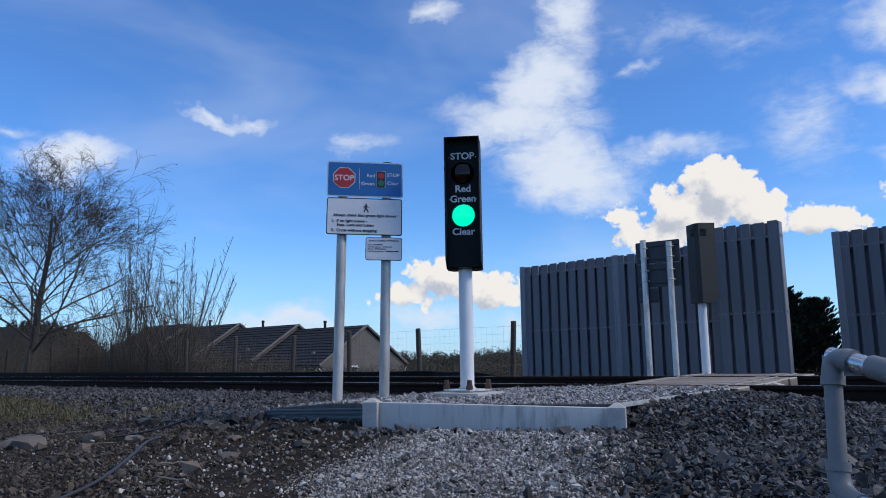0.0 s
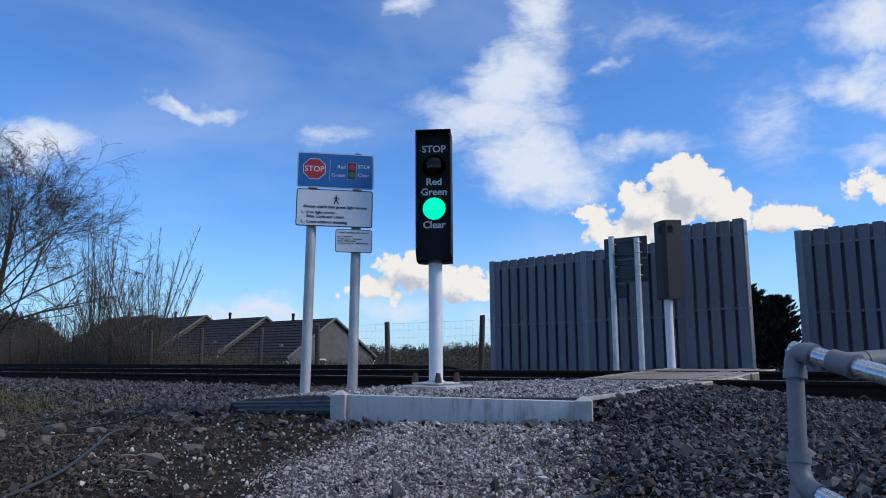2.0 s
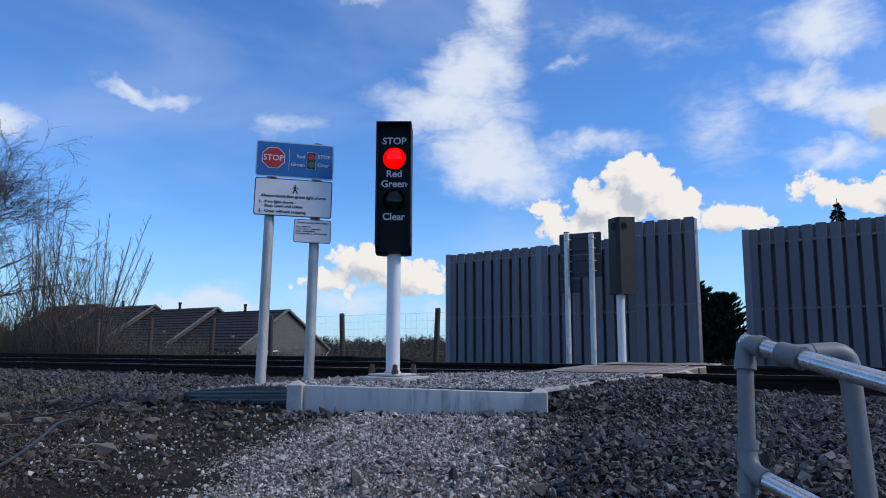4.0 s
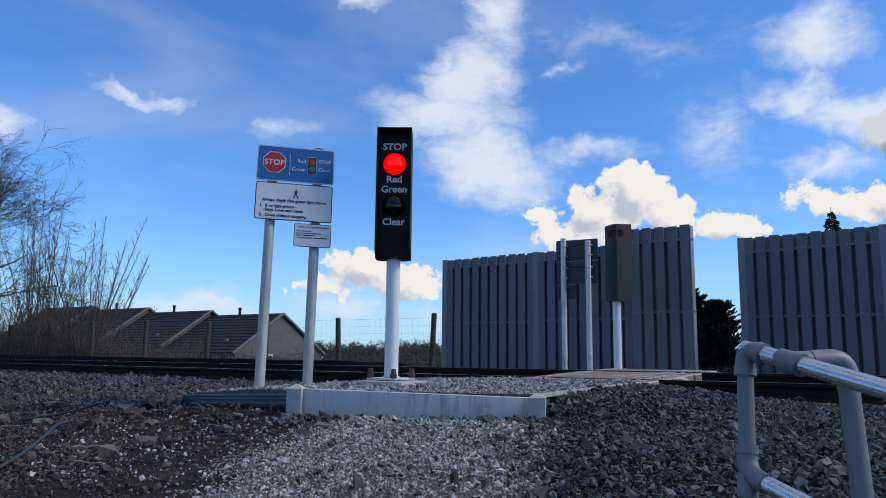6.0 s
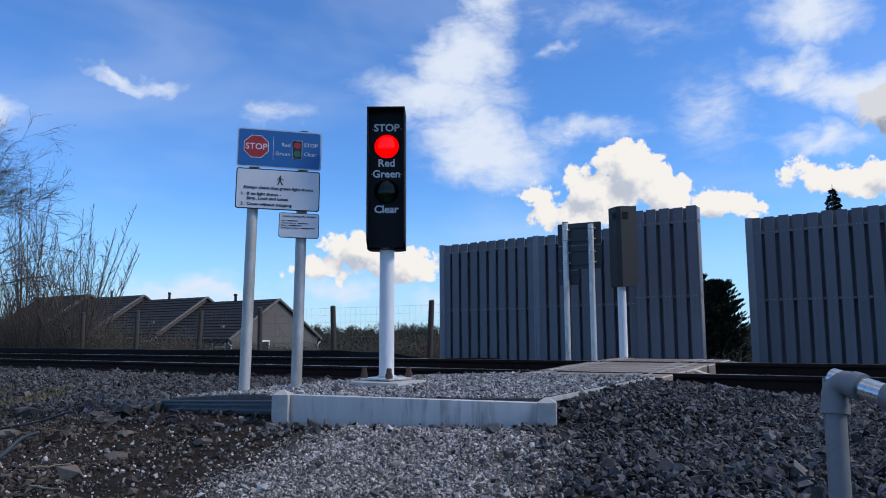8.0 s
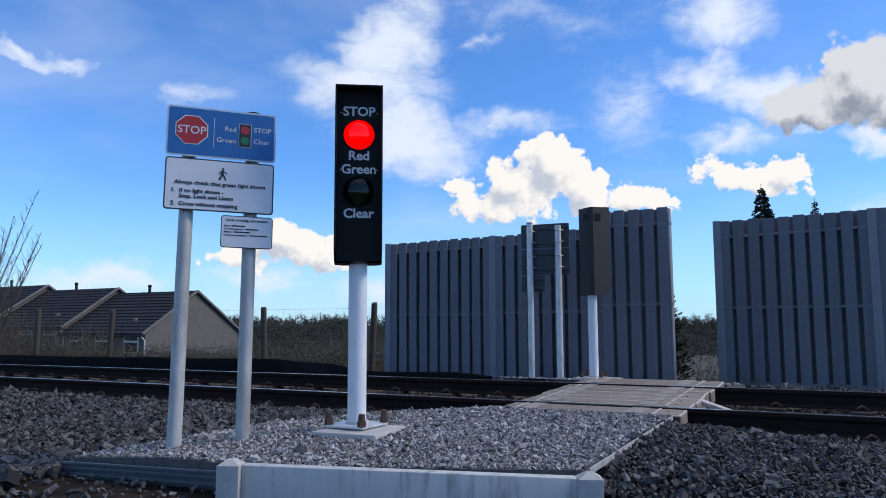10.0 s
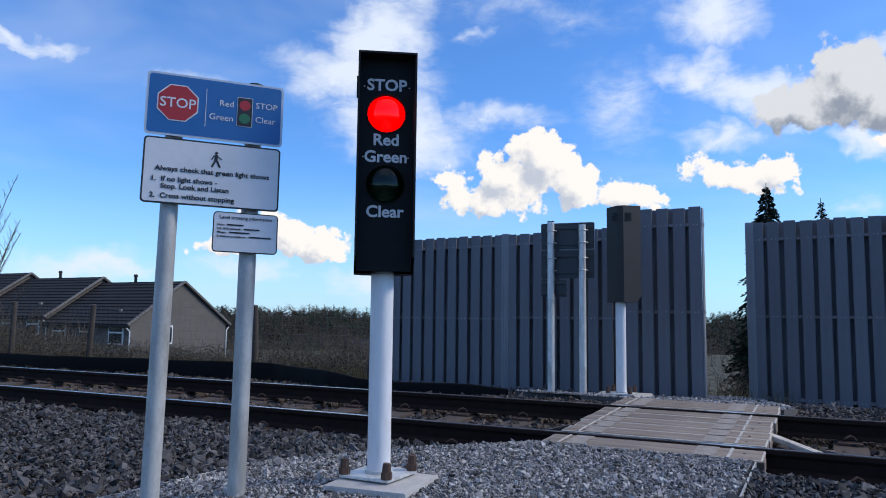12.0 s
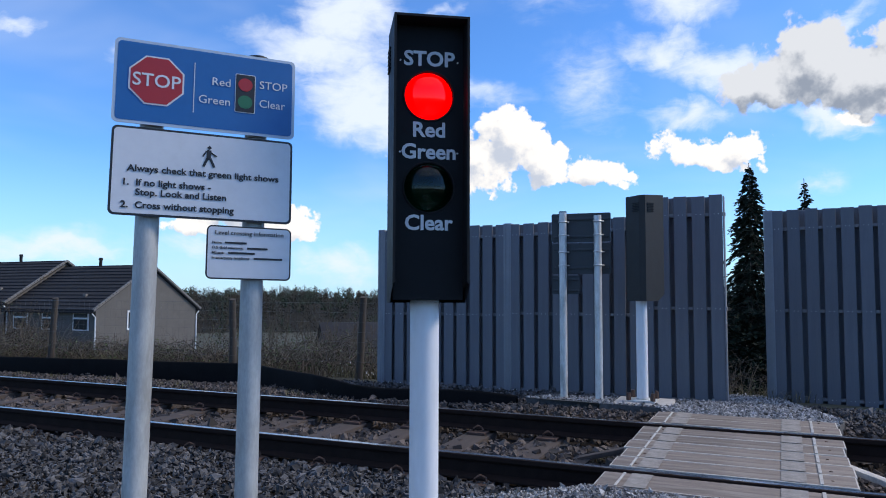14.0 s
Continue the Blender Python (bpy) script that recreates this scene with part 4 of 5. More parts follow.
# ---- handrail ----
def handrail():
    h = thing("handrail", pose(0, 0, 0), "grey tubular handrail with moulded joints beside the path", "handrail")
    top, low = Vector((3.74, -4.84, 0.262)), Vector((3.745, -4.905, -0.085))
    tee = Vector((3.888, -4.912, 0.222))
    run = (Vector((4.087, -5.085, 0.170)) - top).normalized()
    ground = ground_z(3.75, -4.9)
    bm = bmesh.new()
    tube(bm, [Vector((3.748, -4.92, ground - 0.2)), low, top], 0.0228, 18)
    part("upright", bm, M_GREYPLASTIC, h, "grey upright tube", smooth=False)
    bm = bmesh.new()
    tube(bm, [top, top + run * 2.3], 0.0235, 18)
    part("top_rail", bm, M_GALVRAIL, h, "bright galvanised sloping top rail")
    bm = bmesh.new()
    tube(bm, [low, low + run * 2.3 - Vector((0, 0, 0.0))], 0.0235, 18)
    part("lower_rail", bm, M_GALVRAIL, h, "bright galvanised sloping lower rail")
    down = (low - top).normalized()
    bm = bmesh.new()
    tube(bm, [top + down * 0.075, *bend(top + down * 0.06, top, top + run * 0.06, 0.05), top + run * 0.072], 0.0275, 18)
    tube(bm, [top + down * 0.055, top + down * 0.080], 0.0305, 18)
    tube(bm, [top + run * 0.052, top + run * 0.076], 0.0305, 18)
    part("elbow", bm, M_GREYPLASTIC, h, "grey moulded elbow")
    bm = bmesh.new()
    tube(bm, [low - down * 0.075, *bend(low - down * 0.06, low, low + run * 0.06, 0.05), low + run * 0.07], 0.0275, 18)
    tube(bm, [low - down * 0.055, low - down * 0.080], 0.0305, 18)
    tube(bm, [low + down * 0.0, low + down * 0.06], 0.0275, 18)
    part("elbow", bm, M_GREYPLASTIC, h, "grey moulded elbow")
    t = top + run * (tee - top).length
    bm = bmesh.new()
    tube(bm, [t - run * 0.034, t + run * 0.034], 0.0295, 18)
    tube(bm, [t + run * 0.026, t + run * 0.040], 0.0315, 18)
    side = Vector((3.995, -4.83, 0.234))
    tube(bm, [t, t + (side - t).normalized() * 0.07], 0.0275, 18)
    part("tee", bm, M_GREYPLASTIC, h, "grey moulded tee joint")
    bm = bmesh.new()
    foot = Vector((4.055, -4.93, ground - 0.25))
    dn = (foot - side).normalized()
    tube(bm, [side + dn * 0.04, foot], 0.0265, 20)
    part("upright", bm, M_GREYPLASTIC, h, "grey upright tube")
    bm = bmesh.new()
    tube(bm, [t + (side - t) * 0.35, *bend(t, side, foot, 0.045), side + dn * 0.08], 0.0292, 18)
    q = t + (side - t) * 0.72
    tube(bm, [q + Vector((-0.01, -0.033, 0.0)), q + Vector((-0.012, -0.040, 0.0))], 0.008, 10)
    part("elbow", bm, M_GREYPLASTIC, h, "grey moulded elbow with set screw")
    return h


handrail()


# ---- black sheet edging beyond the track ----
def membrane():
    way = [(-60, 3.1), (-30, 3.1), (-20, 3.1), (-14, 3.1), (-10.2, 3.15), (-8.2, 3.5), (-6.6, 3.85), (-5.7, 3.95), (-4.9, 3.6), (-4.35, 3.3), (-3.8, 2.98), (-3.3, 2.85), (-2.7, 2.95), (-2.0, 3.1), (-1.5, 3.2), (-1.05, 3.3)]
    bm = bmesh.new()
    rows = []
    pts = []
    for (x0, y0), (x1, y1) in zip(way, way[1:]):
        n = max(1, int(abs(x1 - x0) / 0.22)) if x0 > -14 else 4
        pts += [(x0 + (x1 - x0) * k / n, y0 + (y1 - y0) * k / n) for k in range(n)]
    for x, y in pts:
        lean = 0.03 * noise.noise((x * 1.7, 0, 3))
        top = 0.072 + 0.02 * noise.noise((x * 0.9, 1, 3)) - 0.07 * smooth(-3.9, -2.9, x) - 0.06 * smooth(-2.0, -1.0, x)
        low = ground_z(x, y) - 0.06
        prof = [(-0.035, low), (-0.030 + lean, top - 0.02), (-0.012 + lean, top), (0.012 + lean, top - 0.002), (0.03 + lean, top - 0.03), (0.035, low)]
        rows.append([bm.verts.new((x + 0.012 * noise.noise((x * 6, 0, 1)), y + a + 0.014 * noise.noise((x * 8, z * 5, 2)), z)) for a, z in prof])
    for a, b in zip(rows, rows[1:]):
        for k in range(5):
            bm.faces.new((a[k], b[k], b[k + 1], a[k + 1]))
    bmesh.ops.recalc_face_normals(bm, faces=bm.faces)
    tagged(part("sheet_edging", bm, M_MEMBRANE, smooth=True), "low wall of sagging black plastic sheet beyond the track", "edging", kind="structure")


membrane()


# ---- post and wire fence ----
def wire_fence():
    xs = [-4.82, -7.44, -9.9, -12.3, -15.1] + [-17.9 - 2.75 * k for k in range(9)]
    rnd = random.Random(8)
    for x in xs:
        p = thing("fence_post", pose(x, 5.5, ground_z(x, 5.5) - 0.3, rnd.uniform(-2, 2), rnd.uniform(-2.5, 2.5), rnd.uniform(0, 40)), "dark weathered timber fence post among brambles", "fence post", "timber fence posts")
        bm = bmesh.new()
        h = 1.07 - ground_z(x, 5.5) + 0.3 + rnd.uniform(-0.06, 0.04)
        tube(bm, [(0, 0, 0), (0.01, 0, h * 0.5), (0, 0.01, h - 0.03), (0, 0, h)], 0.066, 10, 0.056)
        part("timber", bm, M_OLDWOOD, p)
    verts, faces = [], []

    def line(a, b, r=0.0016):
        a, b = np.array(a), np.array(b)
        d = b - a
        s = np.cross(d, (0.3, 1, 0.2))
        s = s / np.linalg.norm(s) * r
        u = np.cross(d, s)
        u = u / np.linalg.norm(u) * r
        k = len(verts)
        for p in (a, b):
            verts.extend([tuple(p + s), tuple(p - 0.5 * s + 0.87 * u), tuple(p - 0.5 * s - 0.87 * u)])
        faces.extend([(k, k + 1, k + 4, k + 3), (k + 1, k + 2, k + 5, k + 4), (k + 2, k, k + 3, k + 5)])
    for j in range(7):
        z = 0.98 - 0.16 * j
        line((-30, 5.44, z), (-4.1, 5.44, z), 0.002 if j == 0 else 0.0014)
    for k in range(130):
        x = -4.2 - 0.15 * k
        line((x, 5.44, 0.98), (x, 5.44, 0.0), 0.0012)
    soup("wire_mesh", verts, faces, M_WIRE, "thin wire netting between timber fence posts", "wire fence", "structure")


wire_fence()


# ---- stones ----
def ico():
    p = (1 + 5 ** 0.5) / 2
    v = np.array([(-1, p, 0), (1, p, 0), (-1, -p, 0), (1, -p, 0), (0, -1, p), (0, 1, p), (0, -1, -p), (0, 1, -p), (p, 0, -1), (p, 0, 1), (-p, 0, -1), (-p, 0, 1)], float)
    f = np.array([(0, 11, 5), (0, 5, 1), (0, 1, 7), (0, 7, 10), (0, 10, 11), (1, 5, 9), (5, 11, 4), (11, 10, 2), (10, 7, 6), (7, 1, 8),
                  (3, 9, 4), (3, 4, 2), (3, 2, 6), (3, 6, 8), (3, 8, 9), (4, 9, 5), (2, 4, 11), (6, 2, 10), (8, 6, 7), (9, 8, 1)])
    return v / np.linalg.norm(v[0]), f


def block():
    v = np.array([(x, y, z) for x in (-0.72, 0.72) for y in (-0.72, 0.72) for z in (-0.72, 0.72)], float)
    f = np.array([(0, 1, 3), (0, 3, 2), (4, 6, 7), (4, 7, 5), (0, 4, 5), (0, 5, 1), (2, 3, 7), (2, 7, 6), (0, 2, 6), (0, 6, 4), (1, 5, 7), (1, 7, 3)])
    return v, f


def octa():
    v = np.array([(1, 0, 0), (-1, 0, 0), (0, 1, 0), (0, -1, 0), (0, 0, 1), (0, 0, -1)], float)
    f = np.array([(0, 2, 4), (2, 1, 4), (1, 3, 4), (3, 0, 4), (2, 0, 5), (1, 2, 5), (3, 1, 5), (0, 3, 5)])
    return v, f


def stones(name, places, radius, spread, material, label, shape, seed, flat=(0.45, 0.8), rough=0.42, lift=0.30):
    """Loose angular stones, one heap: places are (x, y, z) of the bed."""
    rng = np.random.default_rng(seed)
    n = len(places)
    v, f = shape
    k = len(v)
    size = radius * np.exp(rng.normal(0, spread, (n, 1, 1)))
    ax = np.stack([rng.uniform(0.8, 1.35, n), rng.uniform(0.7, 1.1, n), rng.uniform(*flat, n)], -1)[:, None, :]
    pts = (v[None] + rng.uniform(-rough, rough, (n, k, 3)) * 0.9) * ax * size
    q = rng.normal(size=(n, 4))
    q[:, 1:3] *= 0.55
    q /= np.linalg.norm(q, axis=1, keepdims=True)
    w, x, y, z = q.T
    R = np.stack([np.stack([1 - 2 * (y * y + z * z), 2 * (x * y - z * w), 2 * (x * z + y * w)], -1),
                  np.stack([2 * (x * y + z * w), 1 - 2 * (x * x + z * z), 2 * (y * z - x * w)], -1),
                  np.stack([2 * (x * z - y * w), 2 * (y * z + x * w), 1 - 2 * (x * x + y * y)], -1)], 1)
    pts = np.einsum("nij,nkj->nki", R, pts) + np.array(places)[:, None, :] + np.array((0, 0, 1.0)) * (lift * size)
    faces = (f[None] + (np.arange(n) * k)[:, None, None]).reshape(-1, 3)
    me = bpy.data.meshes.new(name)
    me.vertices.add(n * k)
    me.vertices.foreach_set("co", pts.reshape(-1))
    me.loops.add(faces.size)
    me.loops.foreach_set("vertex_index", faces.reshape(-1).astype(np.int32))
    me.polygons.add(len(faces))
    me.polygons.foreach_set("loop_start", (np.arange(len(faces)) * 3).astype(np.int32))
    me.update(calc_edges=True)
    me.shade_flat()
    me.materials.append(material)
    return tagged(new(name, me), label, "stones", "", "stuff")


def strewn(x0, x1, y0, y1, per, seed, keep, zf=None, layers=0.03):
    rnd = random.Random(seed)
    zf = zf or ground_z
    out = []
    for _ in range(int((x1 - x0) * (y1 - y0) * per)):
        x, y = rnd.uniform(x0, x1), rnd.uniform(y0, y1)
        chance = keep(x, y)
        if chance > 0 and rnd.random() < chance:
            out.append((x, y, zf(x, y) + rnd.uniform(0, layers)))
    return out


def off_works(x, y):
    """1 on open ballast; 0 on the platform, the deck and the worn path."""
    if inside(x, y, PLATFORM) or (DX0 - 0.02 < x < DX1 + 0.02 and -0.5 < y < 2.2) or inside(x, y, FAR_PAD):
        return 0.0
    if -1.2 < x < 0.25 and -3.5 < y < -3.1:
        return 0.12
    if KA.x - 0.1 < x < KB.x + 0.1 and abs((x - KA.x) * KU.y - (y - KA.y) * KU.x) < 0.09:
        return 0.0
    return 1.0


def near_stones(x, y):
    k = off_works(x, y)
    k *= 1 - 0.97 * in_path(x, y)
    k *= 1 - smooth(4.5, 5.4, x + 0.5 * noise.noise((x, y, 8)))
    k *= 1 - smooth(-4.0, -4.6, y + 0.3 * noise.noise((x, y, 3)))
    if x < 1.2:
        edge = -3.3 + 0.17 * max(0.0, -x - 1.5)
        k *= 1 - 0.93 * smooth(edge + 0.3, edge - 0.4, y)
    return k


def path_z(x, y):
    return ground_z(x, y) - 0.014 + 0.020 * in_path(x, y) + 0.004 * noise.noise((x * 9, y * 9, 2))


ICO, OCTA, BLOCK = ico(), octa(), block()
stones("ballast", strewn(-4.2, -1.9, -3.6, -0.10, 1400, 41, near_stones), 0.0170, 0.38, M_BALLAST, "loose dark angular railway ballast beside the rail", OCTA, 41)
stones("ballast", strewn(-1.9, 1.9, -3.6, -0.10, 1900, 11, near_stones), 0.0152, 0.40, M_BALLAST, "loose dark angular railway ballast beside the rail", BLOCK, 1, (0.32, 0.72), 0.48)
stones("ballast", strewn(1.85, 5.4, -4.6, -0.10, 3300, 12, near_stones), 0.0100, 0.42, M_BALLAST, "loose dark angular railway ballast beside the rail", BLOCK, 2, (0.32, 0.72), 0.48)
stones("ballast", strewn(-20, -4.2, -3.2, -0.10, 620, 13, near_stones), 0.021, 0.34, M_BALLAST, "loose dark angular railway ballast beside the rail", OCTA, 3)
stones("track_ballast", strewn(-7, 8, 0.06, 1.44, 850, 14, off_works, lambda x, y: ground_z(x, y) - 0.022, 0.03), 0.0205, 0.38, M_TRACKSTONE, "rust-dusted ballast between the rails", BLOCK, 4)
stones("track_ballast", strewn(-26, -7, 0.06, 1.44, 300, 15, off_works, lambda x, y: ground_z(x, y) - 0.035, 0.03), 0.028, 0.3, M_TRACKSTONE, "rust-dusted ballast between the rails", OCTA, 5)
stones("far_ballast", strewn(-12, 8, 1.56, 3.6, 470, 16, off_works), 0.021, 0.34, M_TRACKSTONE, "brown-grey ballast beyond the far rail", OCTA, 6)
stones("far_ballast", strewn(-30, -12, 1.56, 3.3, 220, 17, off_works), 0.030, 0.28, M_TRACKSTONE, "brown-grey ballast beyond the far rail", OCTA, 7)
stones("far_ballast", strewn(-4.6, 8, 3.4, 4.9, 420, 27, off_works), 0.022, 0.3, M_BALLAST, "brown-grey ballast beyond the far rail", OCTA, 17)

stones("grit", strewn(-1.2, 1.9, -3.2, -0.42, 6400, 18, lambda x, y: 1.0 if inside(x, y, PLATFORM) else 0.0, platform_z, 0.005), 0.0068, 0.45, M_GRIT,
       "grey limestone chippings on the platform", OCTA, 8)
stones("grit", strewn(-0.4, 3.6, -5.2, -2.7, 9000, 19, lambda x, y: in_path(x, y) * off_works(x, y) * (0.9 + 0.5 * noise.noise((x * 2.2, y * 2.2, 6))), lambda x, y: path_z(x, y) + 0.001, 0.004), 0.0046, 0.5, M_PATHGRIT,
       "grey-brown chippings on the worn path", OCTA, 9)
stones("grit", strewn(-1.2, 2.0, 2.1, 6.6, 1900, 20, lambda x, y: 1.0 if inside(x, y, FAR_PAD) else 0.0, far_pad_z, 0.008), 0.011, 0.35, M_GRIT,
       "grey limestone chippings beyond the track", OCTA, 10)
stones("pale_stones", strewn(-2.6, 3.2, -5.0, -3.1, 300, 21, lambda x, y: off_works(x, y) * (0.15 + smooth(-1.6, 0.3, x) * smooth(1.6, 0.2, x)), None, 0.008), 0.0062, 0.42, M_PATHGRIT, "scattered pale stones on dark earth", BLOCK, 11)
stones("earth_stones", strewn(-7, 1.0, -5.5, -2.3, 2300, 22, lambda x, y: off_works(x, y) * (1 - in_path(x, y)) * (0.35 + 0.65 * (noise.noise((x * 1.1, y * 1.1, 9)) > 0)), None, 0.010), 0.0072, 0.60, M_SOILSTONE, "small brown stones bedded in dark earth", OCTA, 12)


def path_bed():
    """Trodden dust of the path; its edges dip under the earth."""
    n, m = 64, 48
    verts = []
    for j in range(m + 1):
        for i in range(n + 1):
            x, y = -0.5 + 5.4 * i / n, -8.2 + 5.5 * j / m
            verts.append((x, y, path_z(x, y)))
    faces = [(j * (n + 1) + i, j * (n + 1) + i + 1, (j + 1) * (n + 1) + i + 1, (j + 1) * (n + 1) + i) for j in range(m) for i in range(n)]
    soup("path", verts, faces, M_PATHBED, "trodden grey-brown dust path to the step", "path", "structure")


path_bed()

def outer(x, y):
    """Thinly spread stones past the bank."""
    return (1 - 0.9 * in_path(x, y)) * smooth(9.5, 6.0, x + noise.noise((x, y, 1))) * smooth(-8.0, -5.6, y + noise.noise((x, y, 5)))


stones("ballast", strewn(4.6, 9.5, -4.4, -0.10, 300, 33, outer), 0.021, 0.35, M_BALLAST, "loose dark angular railway ballast beside the rail", OCTA, 33)
stones("ballast", strewn(1.6, 9.5, -8.0, -4.2, 620, 34, outer), 0.0125, 0.42, M_BALLAST, "loose dark angular railway ballast beside the path", OCTA, 34)
stones("earth_stones", strewn(-7, 2.2, -8.0, -5.3, 330, 35, outer), 0.0095, 0.6, M_SOILSTONE, "small brown stones bedded in dark earth", OCTA, 35)
stones("grit", strewn(0.6, 4.6, -7.8, -5.1, 2600, 36, lambda x, y: in_path(x, y), lambda x, y: path_z(x, y) + 0.001, 0.004), 0.0075, 0.4, M_PATHGRIT, "grey-brown chippings on the worn path", OCTA, 36)


def rocks():
    rnd = random.Random(31)
    spots = [(-3.15, -4.42, 0.13), (-3.0, -4.55, 0.11), (-2.75, -4.5, 0.14), (-3.35, -4.3, 0.12), (-2.3, -4.15, 0.10), (-1.75, -4.05, 0.085), (-2.9, -4.75, 0.09), (-0.2, -4.15, 0.07),
             (0.1, -3.75, 0.06), (-1.3, -3.55, 0.075), (-0.75, -3.75, 0.06), (-2.9, -3.4, 0.07)]
    for x, y, r in spots:
        bm = bmesh.new()
        bmesh.ops.create_icosphere(bm, subdivisions=2, radius=r)
        s = rnd.uniform(0, 50)
        for v in bm.verts:
            d = v.co.normalized()
            v.co *= 1 + 0.45 * noise.noise(d * 1.6 + Vector((s, 0, 0)))
            v.co.z = max(-0.4 * r, min(0.42 * r, v.co.z * 0.62))
        t = thing("rock", pose(x, y, ground_z(x, y) + 0.15 * r, rnd.uniform(-12, 12), rnd.uniform(-12, 12), rnd.uniform(0, 360)), "flat grey-brown rock lying on dark earth", "rock", "loose rocks")
        part("stone", bm, M_ROCK, t)


M_ROCK = mat("grey_brown_rock", (0.105, 0.088, 0.075), 0.9, vary=0.3, scale=9, bump=0.008, bump_scale=40, piece=0.3)
rocks()


def cable(name, pts, r, label):
    t = thing(name, pose(*pts[0]), label, "cable")
    cu = [Vector(p) - Vector(pts[0]) for p in pts]
    fine = []
    for k in range(len(cu) - 1):
        a, b, c, d = cu[max(k - 1, 0)], cu[k], cu[k + 1], cu[min(k + 2, len(cu) - 1)]
        for j in range(8):
            u = j / 8
            fine.append(0.5 * ((2 * b) + (c - a) * u + (2 * a - 5 * b + 4 * c - d) * u * u + (3 * b - a - 3 * c + d) * u ** 3))
    fine.append(cu[-1])
    bm = bmesh.new()
    tube(bm, fine, r, 8)
    part("sheath", bm, M_CABLE, t, smooth=True)


def on_ground(x, y, up=0.02):
    return (x, y, ground_z(x, y) + up)


cable("cable", [on_ground(-0.1, -5.35), on_ground(-0.35, -4.95, 0.03), on_ground(-0.85, -4.5, 0.05), on_ground(-1.25, -4.2, 0.06), on_ground(-1.38, -4.02, 0.05), on_ground(-1.6, -3.98, 0.0)], 0.012, "dusty grey cable lying on the earth")
cable("cable", [on_ground(-2.1, -4.05, 0.01), on_ground(-1.75, -3.85, 0.05), on_ground(-1.5, -3.72, 0.12)], 0.009, "thin bent black cable on the earth")


def dry_sticks():
    rnd = random.Random(61)
    for x, y, yaw, ln in ((-1.55, -3.85, 10, 0.42), (-1.95, -4.25, 60, 0.30), (-0.95, -4.05, -35, 0.26), (-2.6, -3.75, 20, 0.36), (-0.35, -4.45, 80, 0.22), (0.1, -4.7, 15, 0.24), (-1.2, -4.6, -10, 0.34), (-3.1, -3.95, 40, 0.4)):
        t = thing("dry_stick", pose(x, y, ground_z(x, y) + 0.016, 0, rnd.uniform(-5, 5), yaw), "broken dry stick lying on dark earth", "stick", "dry sticks")
        bm = bmesh.new()
        pts = [(ln * (k / 5 - 0.5), 0.025 * ln * rnd.uniform(-2, 2), 0.006 * rnd.uniform(-1, 1)) for k in range(6)]
        tube(bm, pts, 0.007, 6, 0.004)
        part("wood", bm, M_STICK, t)


M_STICK = mat("bleached_dead_wood", (0.20, 0.165, 0.125), 0.9, vary=0.35, scale=14, piece=0.35)
dry_sticks()


# ---- bare growth ----
class Growth:
    """Collects thin tapered three-sided twigs and small leaves into one mesh."""

    def __init__(self):
        self.v, self.f = [], []

    def twig(self, pts, r0, r1, sides=3):
        k0 = len(self.v)
        n = len(pts)
        for i, p in enumerate(pts):
            d = (pts[min(i + 1, n - 1)] - pts[max(i - 1, 0)])
            d = d.normalized() if d.length > 1e-9 else Vector((0, 0, 1))
            s = d.orthogonal().normalized()
            u = d.cross(s)
            r = r0 + (r1 - r0) * i / (n - 1)
            for k in range(sides):
                a = 2 * math.pi * k / sides
                self.v.append(tuple(p + (s * math.cos(a) + u * math.sin(a)) * r))
        for i in range(n - 1):
            for k in range(sides):
                a, b = k0 + i * sides + k, k0 + i * sides + (k + 1) % sides
                self.f.append((a, b, b + sides, a + sides))

    def leaf(self, p, size, rnd):
        a = Vector((rnd.gauss(0, 1), rnd.gauss(0, 1), rnd.gauss(0, 1))).normalized() * size
        b = Vector((rnd.gauss(0, 1), rnd.gauss(0, 1), rnd.gauss(0, 1))).normalized() * size * 0.6
        k = len(self.v)
        self.v += [tuple(p - a), tuple(p + b), tuple(p + a), tuple(p - b)]
        self.f.append((k, k + 1, k + 2, k + 3))


def grow(g, tips, rnd, p, d, length, r, level, spread, droop, rise=0.0, wiggle=0.12):
    r = max(r, 0.0075)
    n = 5 if level > 1 else 3 if level else 2
    pts = [p.copy()]
    q, e = p.copy(), d.copy()
    for k in range(n):
        e = (e + Vector((rnd.gauss(0, wiggle), rnd.gauss(0, wiggle), rnd.gauss(0, wiggle) + rise - droop * (k / n)))).normalized()
        q = q + e * (length / n)
        pts.append(q.copy())
    g.twig(pts, r, r * 0.55, 6 if level >= 4 else 4 if level == 3 else 3)
    if level == 0:
        tips.append(pts[-1])
        return
    kids = {5: 9, 4: 6, 3: 5, 2: 4, 1: 4}[level]
    for k in range(kids):
        t = 0.28 + 0.72 * (k + rnd.random()) / kids
        i = min(n - 1, int(t * n))
        base = pts[i].lerp(pts[i + 1], t * n - i)
        axis = (pts[i + 1] - pts[i]).normalized()
        out = axis.orthogonal().normalized()
        out.rotate(Matrix.Rotation(rnd.uniform(0, 2 * math.pi), 3, axis).to_quaternion())
        s = spread * rnd.uniform(0.7, 1.25)
        grow(g, tips, rnd, base, (axis * math.cos(s) + out * math.sin(s)).normalized(), length * rnd.uniform(0.45, 0.66), r * (1 - 0.45 * t) * 0.52, level - 1, spread, droop * 1.5 + 0.015, rise, wiggle)


